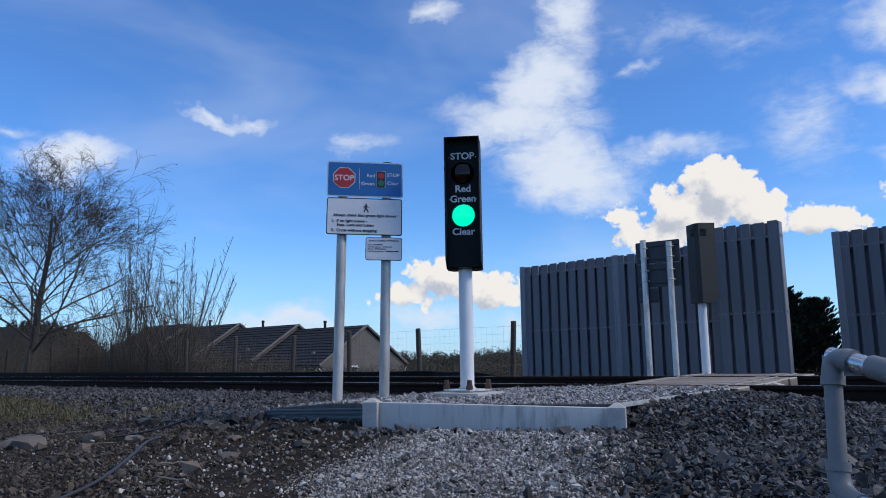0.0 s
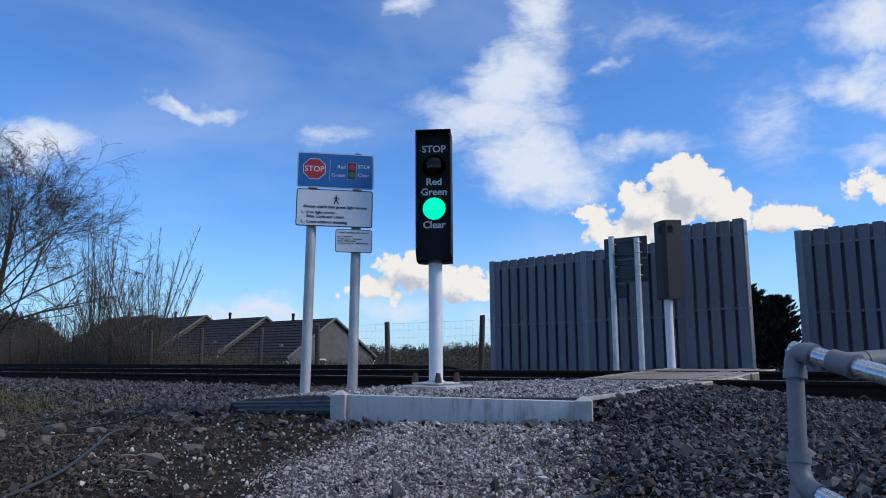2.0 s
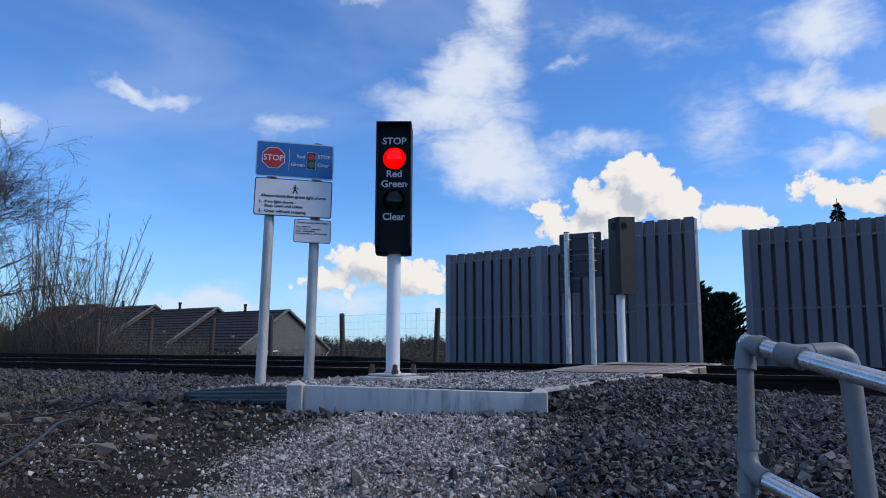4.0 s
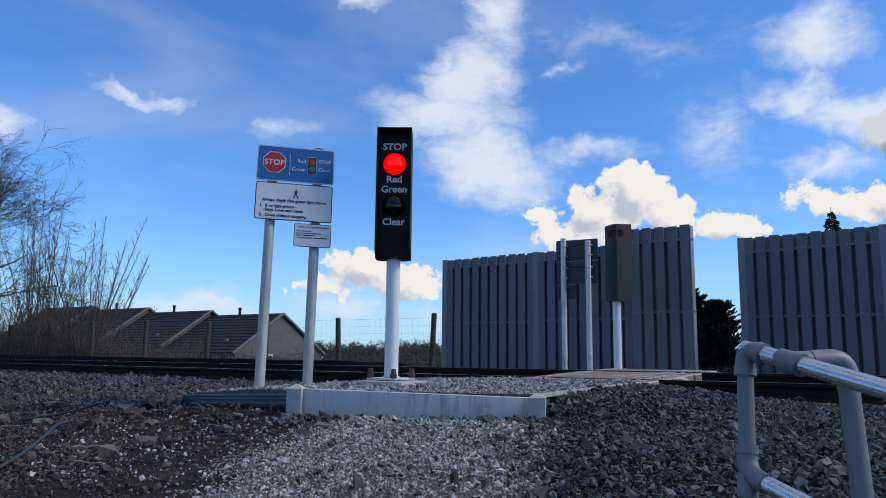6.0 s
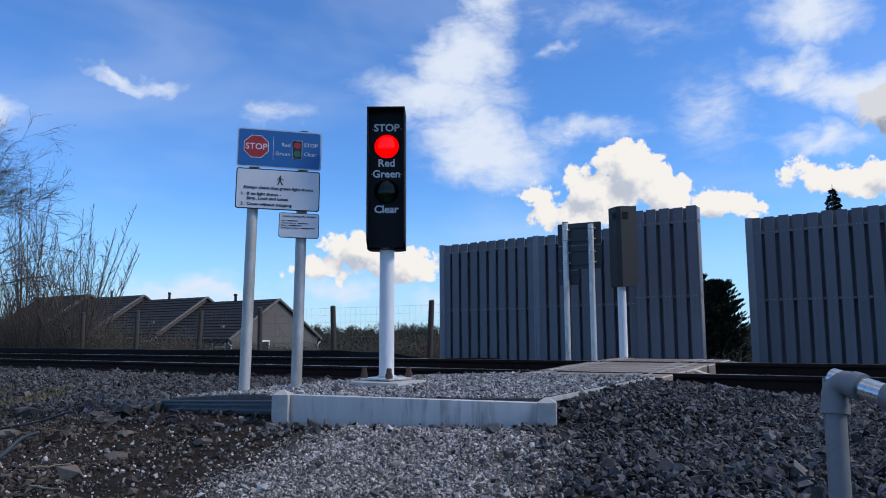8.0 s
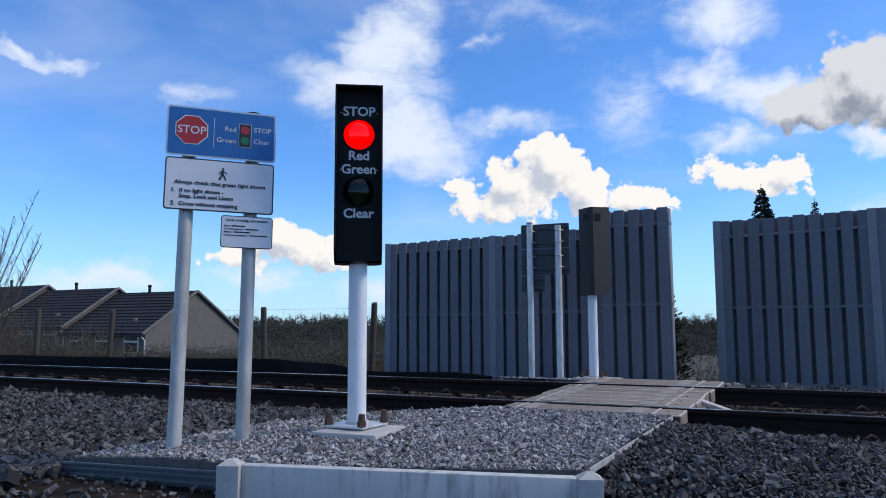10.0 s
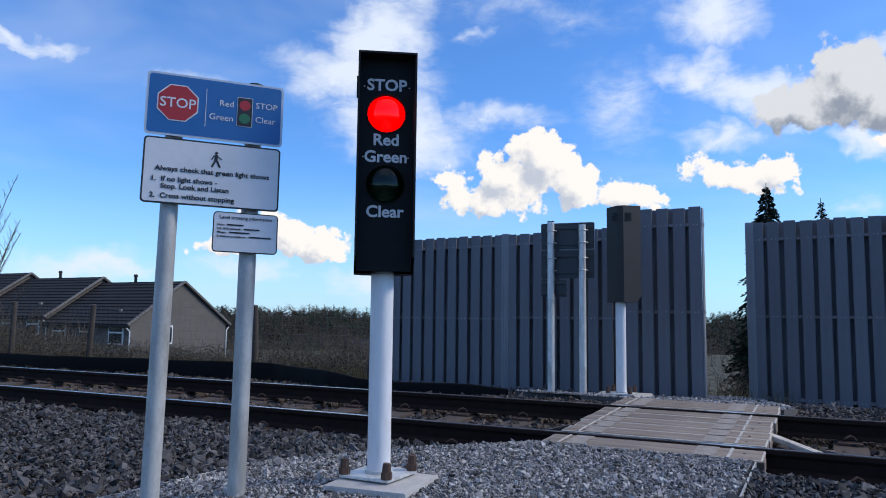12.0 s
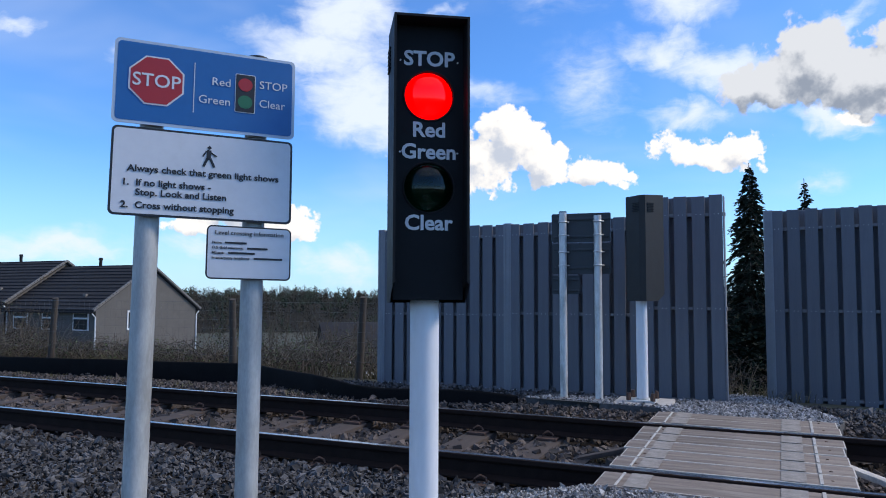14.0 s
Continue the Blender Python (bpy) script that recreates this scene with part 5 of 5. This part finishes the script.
def bare_tree():
    rnd = random.Random(77)
    base = Vector((-33.0, 6.0, ground_z(-33, 6.0) - 0.2))
    t = thing("bare_tree", Matrix.Translation(base), "tall bare birch tree with fine drooping twigs behind the fence", "tree")
    g, tips = Growth(), []
    trunk = Growth()
    pts = [Vector((0, 0, 0)), Vector((0.15, 0, 1.0)), Vector((0.35, 0.1, 2.2)), Vector((0.45, 0.1, 3.6)), Vector((0.6, 0.2, 4.9)), Vector((0.75, 0.3, 6.4)), Vector((0.8, 0.3, 7.9))]
    trunk.twig(pts, 0.24, 0.05, 9)
    for k in range(23):
        h = 0.22 + 0.72 * (k + rnd.random()) / 23
        i = min(5, int(h * 6))
        p = pts[i].lerp(pts[i + 1], h * 6 - i)
        a = 2.4 * k + rnd.uniform(-0.4, 0.4)
        up = rnd.uniform(0.40, 0.95) + 0.6 * h
        d = Vector((math.cos(a), math.sin(a), up)).normalized()
        grow(g, tips, rnd, p, d, (1.15 - 0.75 * h) * 5.9 * rnd.uniform(0.8, 1.1), 0.075 * (1.15 - h), 4, 0.60, 0.035, 0.02)
    soup("trunk", trunk.v, trunk.f, M_BARK, "", "", "", t)
    for p in tips:
        if rnd.random() < 0.6:
            for _ in range(2):
                g.leaf(p + Vector((rnd.gauss(0, 0.14), rnd.gauss(0, 0.14), rnd.gauss(0, 0.14))), 0.030, rnd)
    ob = soup("crown", g.v, g.f, M_BARK, "", "", "", t)
    return ob


def coppice(x, y, stems, low, high, reach, seed, name, label):
    rnd = random.Random(seed)
    base = Vector((x, y, ground_z(x, y) - 0.1))
    t = thing(name, Matrix.Translation(base), label, "shrub", "bare shrubs")
    for k in range(stems):
        g = Growth()
        a = rnd.uniform(0, 2 * math.pi)
        lean = rnd.uniform(0.02, 1.0) * reach
        h = rnd.uniform(low, high) * (1 - 0.25 * lean / max(reach, 0.01))
        foot = Vector((math.cos(a) * 0.5 * rnd.random() + lean * math.cos(a) * 0.12, math.sin(a) * 0.4 * rnd.random(), 0))
        d = Vector((math.cos(a) * lean / h, math.sin(a) * lean / h * 0.7, 1)).normalized()
        pts, q, e = [foot], foot.copy(), d
        for j in range(8):
            e = (e + Vector((rnd.gauss(0, 0.035), rnd.gauss(0, 0.035), 0.015))).normalized()
            q = q + e * (h / 8)
            pts.append(q.copy())
        g.twig(pts, rnd.uniform(0.013, 0.028), 0.006, 4)
        for j in range(28):
            u = 0.22 + 0.76 * (j + rnd.random()) / 28
            i = min(7, int(u * 8))
            p = pts[i].lerp(pts[i + 1], u * 8 - i)
            b = rnd.uniform(0, 2 * math.pi)
            dd = Vector((math.cos(b), math.sin(b), rnd.uniform(1.0, 2.2))).normalized()
            ln = rnd.uniform(0.35, 0.95) * (1.25 - u)
            g.twig([p, p + dd * ln * 0.5, p + (dd + Vector((0, 0, 0.25))).normalized() * ln], 0.008, 0.004)
        soup("stem", g.v, g.f, M_TWIG, "", "", "", t)


bare_tree()
for k, (cx, cy, hi) in enumerate(((-12.5, 15.5, 2.9), (-9.5, 13.0, 2.3), (-17.5, 19.0, 3.2), (-22.0, 25.0, 4.6), (-13.5, 24.0, 3.8))):
    coppice(cx, cy, 12, hi * 0.6, hi, hi * 0.45, 40 + k, "bare_shrub", "small bare shrub in the rough ground behind the fence")
coppice(-22.3, 5.9, 30, 4.6, 7.2, 3.4, 5, "bare_shrub", "tall bare many-stemmed shrub beside the fence")
coppice(-19.6, 6.2, 34, 3.6, 6.4, 4.2, 6, "bare_shrub", "bare many-stemmed shrub with thin upright shoots")
coppice(-26.0, 6.4, 26, 2.6, 4.4, 2.6, 9, "bare_shrub", "bare many-stemmed shrub with thin upright shoots")


def hedge(name, x0, x1, y0, y1, count, height, seed, label, leaves, upright=0.5):
    rnd = random.Random(seed)
    g, lv = Growth(), Growth()
    for _ in range(count):
        x, y = rnd.uniform(x0, x1), rnd.uniform(y0, y1)
        p = Vector((x, y, ground_z(x, y)))
        a = rnd.uniform(0, 2 * math.pi)
        bump = 0.62 + 0.55 * noise.noise((x * 0.45, y * 0.3, seed))
        h = height * max(0.35, bump) * rnd.uniform(0.5, 1.1)
        arch = rnd.random() > upright
        d = Vector((math.cos(a) * (0.7 if arch else 0.22), math.sin(a) * (0.7 if arch else 0.22), 1)).normalized()
        pts, q, e = [p], p.copy(), d
        ln = h * (1.5 if arch else 1.05)
        for k in range(6):
            e = (e + Vector((rnd.gauss(0, 0.12), rnd.gauss(0, 0.12), (-0.30 if arch else -0.02) * k / 3))).normalized()
            q = q + e * ln / 6
            pts.append(q.copy())
        g.twig(pts[::2], rnd.uniform(0.006, 0.012), 0.0035)
        for k in range(3):
            b = pts[rnd.randint(2, 5)]
            dd = Vector((rnd.gauss(0, 1), rnd.gauss(0, 1), rnd.uniform(0.0, 1.2))).normalized() * rnd.uniform(0.12, 0.4)
            g.twig([b, b + dd * 0.5, b + dd + Vector((0, 0, -0.03))], 0.004, 0.002)
        for k in range(int(leaves * rnd.random() + 0.5)):
            b = pts[rnd.randint(1, 6)] + Vector((rnd.gauss(0, 0.07), rnd.gauss(0, 0.07), rnd.gauss(0, 0.07)))
            lv.leaf(b, rnd.uniform(0.012, 0.030), rnd)
    t = thing(name, pose(0, 0, 0), label, "hedge", kind="stuff")
    soup("twigs", g.v, g.f, M_TWIG, "", "", "stuff", t)
    if lv.v:
        soup("leaves", lv.v, lv.f, M_BRAMBLE, "", "", "stuff", t)


hedge("bramble_hedge", -8.6, -4.2, 5.6, 8.6, 620, 1.15, 3, "tangled bare brambles with some green leaves along the fence", 9, 0.3)
hedge("bramble_hedge", -17, -8.6, 5.6, 8.6, 1500, 0.95, 7, "low tangle of bare brambles and green leaves along the fence", 9, 0.3)
hedge("bramble_hedge", -30, -17, 5.7, 9.5, 4200, 2.3, 4, "dense dry stems and brambles along the fence", 4, 0.8)
hedge("bramble_hedge", -60, -34, 5.0, 12.0, 1700, 4.6, 5, "dense dry stems and brambles along the fence", 3, 0.8)
hedge("bramble_hedge", -4.4, 9, 7.2, 9.5, 500, 0.8, 6, "low dry stems behind the board fence", 3, 0.6)


def grass(name, places, height, label, seed):
    rnd = random.Random(seed)
    g = Growth()
    for x, y, r, n in places:
        for _ in range(n):
            a, q = rnd.uniform(0, 2 * math.pi), r * math.sqrt(rnd.random())
            px, py = x + q * math.cos(a), y + q * math.sin(a)
            p = Vector((px, py, ground_z(px, py) + 0.01))
            h = height * rnd.uniform(0.4, 1.1)
            b = Vector((rnd.gauss(0, 0.5), rnd.gauss(0, 0.5), 1)).normalized()
            s = Vector((-b.y, b.x, 0.0))
            s = (s.normalized() if s.length > 1e-3 else Vector((1, 0, 0))) * 0.0035
            k = len(g.v)
            m = p + b * h * 0.6
            tip = p + b * h + Vector((b.x, b.y, -0.3)) * h * 0.4
            g.v += [tuple(p - s), tuple(p + s), tuple(m + s * 0.8), tuple(m - s * 0.8), tuple(tip)]
            g.f += [(k, k + 1, k + 2, k + 3), (k + 3, k + 2, k + 4)]
    soup(name, g.v, g.f, M_GRASS, label, "grass")


rg = random.Random(12)
grass("grass", [(rg.uniform(-11, -4.0), rg.uniform(-3.7, -2.1), rg.uniform(0.15, 0.4), 110) for _ in range(60)], 0.11, "sparse dry grass on the dark earth", 1)
grass("grass", [(rg.uniform(-14, -3.5), rg.uniform(2.75, 3.15), 0.14, 40) for _ in range(22)] + [(0.25, 0.85, 0.1, 40), (2.2, 0.9, 0.12, 30)], 0.12, "tufts of green weeds by the black sheet", 2)
grass("grass", [(rg.uniform(-32, 1.5), rg.uniform(5.2, 8.5), 0.6, 110) for _ in range(95)], 0.28, "long dry grass under the fence", 3)
grass("grass", [(-5.2, -4.55, 0.25, 160)], 0.24, "tall dry grass tuft", 4)


# ---- evergreens and far woods ----
def conifer(x, y, top, radius, seed, label, sprays, low=None, upright=0.0, shape=0.8):
    """A conifer of drooping (or, for a cypress, upright) flat sprays round a tapered trunk."""
    rnd = random.Random(seed)
    z0 = ground_z(x, y) if low is None else low
    h = top - z0
    t = thing("conifer", pose(x, y, z0 - 0.1), label, "tree", "conifers")
    tr, g = Growth(), Growth()
    tr.twig([Vector((0, 0, 0)), Vector((0.03, 0, h * 0.5)), Vector((0, 0, h))], 0.15, 0.012, 7)
    for k in range(sprays):
        u = (k + rnd.random()) / sprays
        z = h * (0.03 + 0.95 * u)
        r = (radius * (1 - u) ** shape + 0.05) * rnd.uniform(0.35, 1.2)
        a = rnd.uniform(0, 2 * math.pi)
        p0 = Vector((0, 0, z))
        out = Vector((math.cos(a), math.sin(a), 0))
        rise, fall = 0.25 + 0.9 * upright, 0.42 * (1 - upright)
        pts = [p0 + out * (r * q) + Vector((0, 0, r * (rise * q - (rise + fall - 0.9 * upright) * q * q))) for q in (0, 0.35, 0.7, 1.0)]
        tr.twig(pts, 0.016, 0.005)
        side = Vector((-out.y, out.x, 0))
        for j in range(int(9 + 20 * r / radius)):
            q = rnd.random() ** 0.6
            i = min(2, int(q * 3))
            b = pts[i].lerp(pts[i + 1], q * 3 - i)
            ln = (0.16 + 0.22 * (1 - q)) * rnd.uniform(0.6, 1.3) * min(1.0, 0.4 + r)
            d = (side * rnd.choice((-1, 1)) * rnd.uniform(0.3, 1.0) + out * 0.7 + Vector((0, 0, rnd.uniform(-0.75, 0.1) + upright * 1.6))).normalized()
            s = d.cross(Vector((rnd.gauss(0, 1), rnd.gauss(0, 1), rnd.gauss(0, 1)))).normalized() * ln * 0.20
            n = len(g.v)
            g.v += [tuple(b - s * 0.4), tuple(b + d * ln * 0.5 - s), tuple(b + d * ln), tuple(b + d * ln * 0.45 + s)]
            g.f.append((n, n + 1, n + 2, n + 3))
    soup("trunk", tr.v, tr.f, M_BARK, "", "", "", t)
    soup("crown", g.v, g.f, M_CONIFER, "", "", "", t)


conifer(0.32, 29.0, 7.0, 2.1, 1, "tall dark ragged conifer behind the board fence", 760, None, 0.0, 0.8)
conifer(2.42, 28.4, 6.1, 1.5, 2, "slim dark conifer tip above the board fence", 300)
conifer(-5.85, 28.2, 3.45, 1.7, 3, "dark bushy cypress seen through the fence gap", 1100, None, 0.85, 0.45)
conifer(-4.75, 28.8, 2.9, 1.7, 4, "dark bushy cypress seen through the fence gap", 1000, None, 0.85, 0.45)
conifer(0.5, 22.0, 0.7, 1.7, 5, "low dark evergreen bush behind the fence gap", 420, None, 0.4, 0.5)


def far_hill(x, y):
    """Height of the low wooded rise behind the houses."""
    a, d = math.degrees(math.atan2(-x, y)), math.hypot(x, y)
    crest = 0.4 + 1.1 * noise.noise((a * 0.09, 0, 2)) + 0.5 * noise.noise((a * 0.3, 0, 5)) + 8.6 * smooth(66.3, 70.6, a) - 2.0 * smooth(73, 84, a)
    return -4.4 + (crest + 4.4) * smooth(58, 175, d) ** 0.8


def hill():
    verts, n, m = [], 120, 16
    for j in range(m + 1):
        d = 58 + (190 - 58) * j / m
        for i in range(n + 1):
            a = radians(-24 + 112 * i / n)
            x, y = -math.sin(a) * d, math.cos(a) * d
            verts.append((x, y, far_hill(x, y)))
    faces = [(j * (n + 1) + i, j * (n + 1) + i + 1, (j + 1) * (n + 1) + i + 1, (j + 1) * (n + 1) + i) for j in range(m) for i in range(n)]
    soup("wooded_hill", verts, faces, M_UNDERWOOD, "low brown wooded rise behind the houses", "hill", "structure")


hill()


def hill_woods(name, count, near, az0, az1, low, high, material, seed, label):
    """Bare crowns of fine upright twigs and small clumps on the rise."""
    rnd = random.Random(seed)
    g = Growth()
    for _ in range(count):
        a, d = rnd.uniform(az0, az1), near + (180 - near) * rnd.random() ** 0.8
        x, y = -math.sin(radians(a)) * d, math.cos(radians(a)) * d
        if x < -34 and y < 40:
            continue
        z, h = far_hill(x, y) - 0.2, rnd.uniform(low, high)
        w = h * rnd.uniform(0.30, 0.55)
        fine = d / 130
        g.twig([Vector((x, y, z)), Vector((x, y, z + h * 0.8))], 0.06 * fine, 0.02 * fine, 3)
        for _ in range(90):
            u = rnd.random() ** 0.8
            r = w * math.sqrt(rnd.random()) * max(0.05, 1 - u * u) ** 0.5
            b = rnd.uniform(0, 2 * math.pi)
            g.leaf(Vector((x + r * math.cos(b), y + r * math.sin(b), z + h * u * 0.95)), rnd.uniform(0.08, 0.34) * (1.25 - u) * fine, rnd)
        for _ in range(8):
            b, r = rnd.uniform(0, 2 * math.pi), w * 0.7 * rnd.random()
            p = Vector((x, y, z + h * rnd.uniform(0.35, 0.65)))
            g.twig([p, p + Vector((r * math.cos(b), r * math.sin(b), h * rnd.uniform(0.25, 0.42)))], 0.03 * fine, 0.012 * fine, 3)
    soup(name, g.v, g.f, material, label, "woods")


hill_woods("far_woods", 1150, 60, -16, 50, 1.4, 3.2, M_WOODS, 1, "far belt of bare brown trees")
hill_woods("far_woods", 420, 66, -16, 50, 1.3, 3.3, M_EVERGREEN, 2, "far dark evergreen trees")
hill_woods("far_woods", 420, 110, 50, 86, 1.2, 2.6, M_WOODS, 3, "far belt of bare brown trees")


# ---- houses ----
def house(x1, length, dz, windows, gable_window, last):
    """A bungalow whose gable end stands at x1; its ridge runs away to -x."""
    y0, y1, base, eave, ridge = 27.9, 36.6, -3.6, 0.30 + dz, 3.15 + dz
    ym = (y0 + y1) / 2
    t = thing("bungalow", pose(0, 0, 0), "grey pebbledashed bungalow with dark tiled roof and white windows", "house", "bungalows")
    bm = bmesh.new()
    prof = [(y0, base), (y1, base), (y1, eave), (ym, ridge - 0.12), (y0, eave)]
    a = [bm.verts.new((x1, y, z)) for y, z in prof]
    b = [bm.verts.new((x1 - length, y, z)) for y, z in prof]
    bm.faces.new(a)
    bm.faces.new(b[::-1])
    for k in range(5):
        j = (k + 1) % 5
        bm.faces.new((a[k], b[k], b[j], a[j]))
    bmesh.ops.recalc_face_normals(bm, faces=bm.faces)
    part("wall", bm, M_RENDERWALL, t)
    for side in (0, 1):
        yo, n = (y0 - 0.35, 13) if side == 0 else (y1 + 0.35, 13)
        zo = eave - 0.35 * (ridge - eave) / (ym - y0)
        bm = bmesh.new()
        vs = [bm.verts.new((x, y, z - s)) for s in (0.05, 0.16) for x, y, z in ((x1 + 0.14, yo, zo), (x1 + 0.14, ym, ridge), (x1 - length, ym, ridge), (x1 - length, yo, zo))]
        for q in ((0, 1, 2, 3), (7, 6, 5, 4), (0, 4, 5, 1), (1, 5, 6, 2), (2, 6, 7, 3), (3, 7, 4, 0)):
            bm.faces.new([vs[k] for k in q])
        bmesh.ops.recalc_face_normals(bm, faces=bm.faces)
        roof = part("roof", bm, M_ROOF, t, "dark tiled roof slope in stepped courses")
        for k in range(n):
            bm = bmesh.new()
            u0, u1 = k / n, (k + 1) / n + 0.01
            p = [(yo + (ym - yo) * u, zo + (ridge - zo) * u) for u in (u0, u1)]
            vs = []
            for x in (x1 + 0.15, x1 - length - 0.0):
                vs.append([bm.verts.new((x, y, z)) for y, z in ((p[0][0], p[0][1] + 0.09), (p[1][0], p[1][1] + 0.02), (p[1][0], p[1][1] - 0.04), (p[0][0], p[0][1] - 0.03))])
            for q in range(4):
                j = (q + 1) % 4
                bm.faces.new((vs[0][q], vs[1][q], vs[1][j], vs[0][j]))
            bm.faces.new(vs[0])
            bm.faces.new(vs[1][::-1])
            bmesh.ops.recalc_face_normals(bm, faces=bm.faces)
            part("tile_course", bm, M_ROOF, roof)
        bm = bmesh.new()
        m0 = Vector((x1 + 0.17, yo, zo + 0.02))
        m1 = Vector((x1 + 0.17, ym, ridge + 0.03))
        n2 = 22
        for k in range(n2):
            c = m0.lerp(m1, (k + 0.5) / n2)
            ang = math.degrees(math.atan2(m1.z - m0.z, m1.y - m0.y))
            box(bm, (0, 0, 0), (0.16, (m1 - m0).length / n2 * 0.92, 0.15), 0.01, m=Matrix.Translation(c) @ pose(0, 0, 0, ang if side == 0 else ang, 0, 0), seg=1)
        part("verge", bm, M_VERGE, roof, "pale mortared verge tiles")
    bm = bmesh.new()
    tube(bm, [(x1 + 0.15, y0 - 0.36, eave - 0.34), (x1 - length, y0 - 0.36, eave - 0.34)], 0.06, 8)
    part("gutter", bm, M_ROOF, t)
    for yy in (y0 - 0.05, y1 + 0.05):
        bm = bmesh.new()
        tube(bm, [(x1 + 0.02, yy - 0.3 * (1 if yy < ym else -1), eave - 0.36), (x1 + 0.05, yy, eave - 0.65), (x1 + 0.05, yy, base)], 0.045, 8)
        part("downpipe", bm, M_WHITEPVC, t, "white downpipe")
    for x in windows:
        bm = bmesh.new()
        box(bm, (x, y0 - 0.02, eave - 0.95), (1.45, 0.08, 1.15))
        win = part("window", bm, M_WHITEPVC, t, "white framed window")
        bm = bmesh.new()
        box(bm, (x, y0 - 0.07, eave - 1.12), (1.25, 0.03, 0.66))
        part("pane", bm, M_WINDOW, win)
        bm = bmesh.new()
        box(bm, (x, y0 - 0.07, eave - 0.55), (1.25, 0.03, 0.25))
        part("pane", bm, M_WINDOW, win)
    if gable_window:
        bm = bmesh.new()
        box(bm, (x1 + 0.02, ym - 1.35, eave - 0.9), (0.08, 1.1, 1.3))
        win = part("window", bm, M_WHITEPVC, t, "white framed window")
        bm = bmesh.new()
        box(bm, (x1 + 0.07, ym - 1.35, eave - 0.9), (0.03, 0.9, 1.05))
        part("pane", bm, M_WINDOW, win)
    bm = bmesh.new()
    tube(bm, [(x1 - length * 0.55, ym, ridge - 0.1), (x1 - length * 0.55, ym, ridge + 0.45)], 0.11, 8)
    tube(bm, [(x1 - length * 0.55, ym, ridge + 0.45), (x1 - length * 0.55, ym, ridge + 0.62)], 0.16, 8, 0.12)
    part("flue", bm, M_ROOF, t)
    bm = bmesh.new()
    box(bm, (x1 - length * 0.25, y0 + 1.0, eave + 0.75), (0.28, 0.2, 0.22), 0.03)
    part("roof_vent", bm, M_VERGE, t)


house(-38.3, 9.0, 0.0, (-39.6, -42.6, -45.5), True, False)
house(-47.0, 9.2, 0.44, (-48.5, -51.5), False, False)
house(-56.0, 9.2, 0.92, (-57.5, -60.5), False, False)
house(-65.0, 9.2, 1.32, (-66.5, -69.5), False, True)


def low_house():
    t = thing("bungalow", pose(-23.2, 40.0, -1.3, 0, 0, 40), "small grey house with dark roof beyond the brambles", "house", "bungalows")
    bm = bmesh.new()
    prof = [(-3, -3.2), (3, -3.2), (3, -1.0), (0, 0.4), (-3, -1.0)]
    a = [bm.verts.new((0, y, z)) for y, z in prof]
    b = [bm.verts.new((-5, y, z)) for y, z in prof]
    bm.faces.new(a)
    bm.faces.new(b[::-1])
    for k in range(5):
        bm.faces.new((a[k], b[k], b[(k + 1) % 5], a[(k + 1) % 5]))
    bmesh.ops.recalc_face_normals(bm, faces=bm.faces)
    part("wall", bm, M_RENDERWALL, t)
    for s in (-1, 1):
        bm = bmesh.new()
        box(bm, (0, 0, 0), (5.4, 3.6, 0.12), 0.02, m=Matrix.Translation((-2.5, s * 1.6, -0.24)) @ pose(0, 0, 0, -25 * s, 0, 0))
        part("roof", bm, M_ROOF, t)


low_house()


def car(x, y, yaw):
    """A pale parked car, half hidden by brambles."""
    t = thing("parked_car", pose(x, y, ground_z(x, y), 0, 0, yaw), "pale parked car half hidden behind brambles", "car")
    bm = bmesh.new()
    side = [(-2.1, 0.35), (2.1, 0.35), (2.15, 0.65), (1.9, 0.85), (1.0, 0.95), (0.45, 1.42), (-1.2, 1.46), (-1.95, 0.98), (-2.12, 0.8)]
    l = [bm.verts.new((px, -0.85 if pz < 1.1 else -0.68, pz)) for px, pz in side]
    r = [bm.verts.new((px, 0.85 if pz < 1.1 else 0.68, pz)) for px, pz in side]
    bm.faces.new(l)
    bm.faces.new(r[::-1])
    for k in range(len(side)):
        j = (k + 1) % len(side)
        bm.faces.new((l[k], r[k], r[j], l[j]))
    bmesh.ops.recalc_face_normals(bm, faces=bm.faces)
    bmesh.ops.bevel(bm, geom=bm.edges[:], offset=0.06, segments=2, affect="EDGES")
    part("body", bm, M_WHITEPVC, t)
    for s in (-1, 1):
        bm = bmesh.new()
        box(bm, (-0.4, s * 0.775, 1.18), (1.5, 0.02, 0.34), 0.008, m=pose(0, 0, 0))
        part("side_window", bm, M_WINDOW, t)
        for px in (-1.3, 1.3):
            bm = bmesh.new()
            tube(bm, [(px, s * 0.70, 0.32), (px, s * 0.88, 0.32)], 0.32, 20)
            part("wheel", bm, M_SIGNBLACK, t)


car(-15.4, 21.0, 12)
hedge("ivy_bush", -9.3, -8.2, 8.6, 9.4, 130, 1.35, 15, "dark green ivy-covered bush among the brambles", 70, 0.4)


def motions():
    """The light panel drops out from behind the green glass and stands behind the red one."""
    for lamp in (NEAR_LAMP, FAR_LAMP):
        walk(lamp, [(0.0, pose(0, 0, GREEN_Z)), (3.333, pose(0, 0, GREEN_Z)), (3.367, pose(0, 0, RED_Z)), (14.0, pose(0, 0, RED_Z))])


motions()
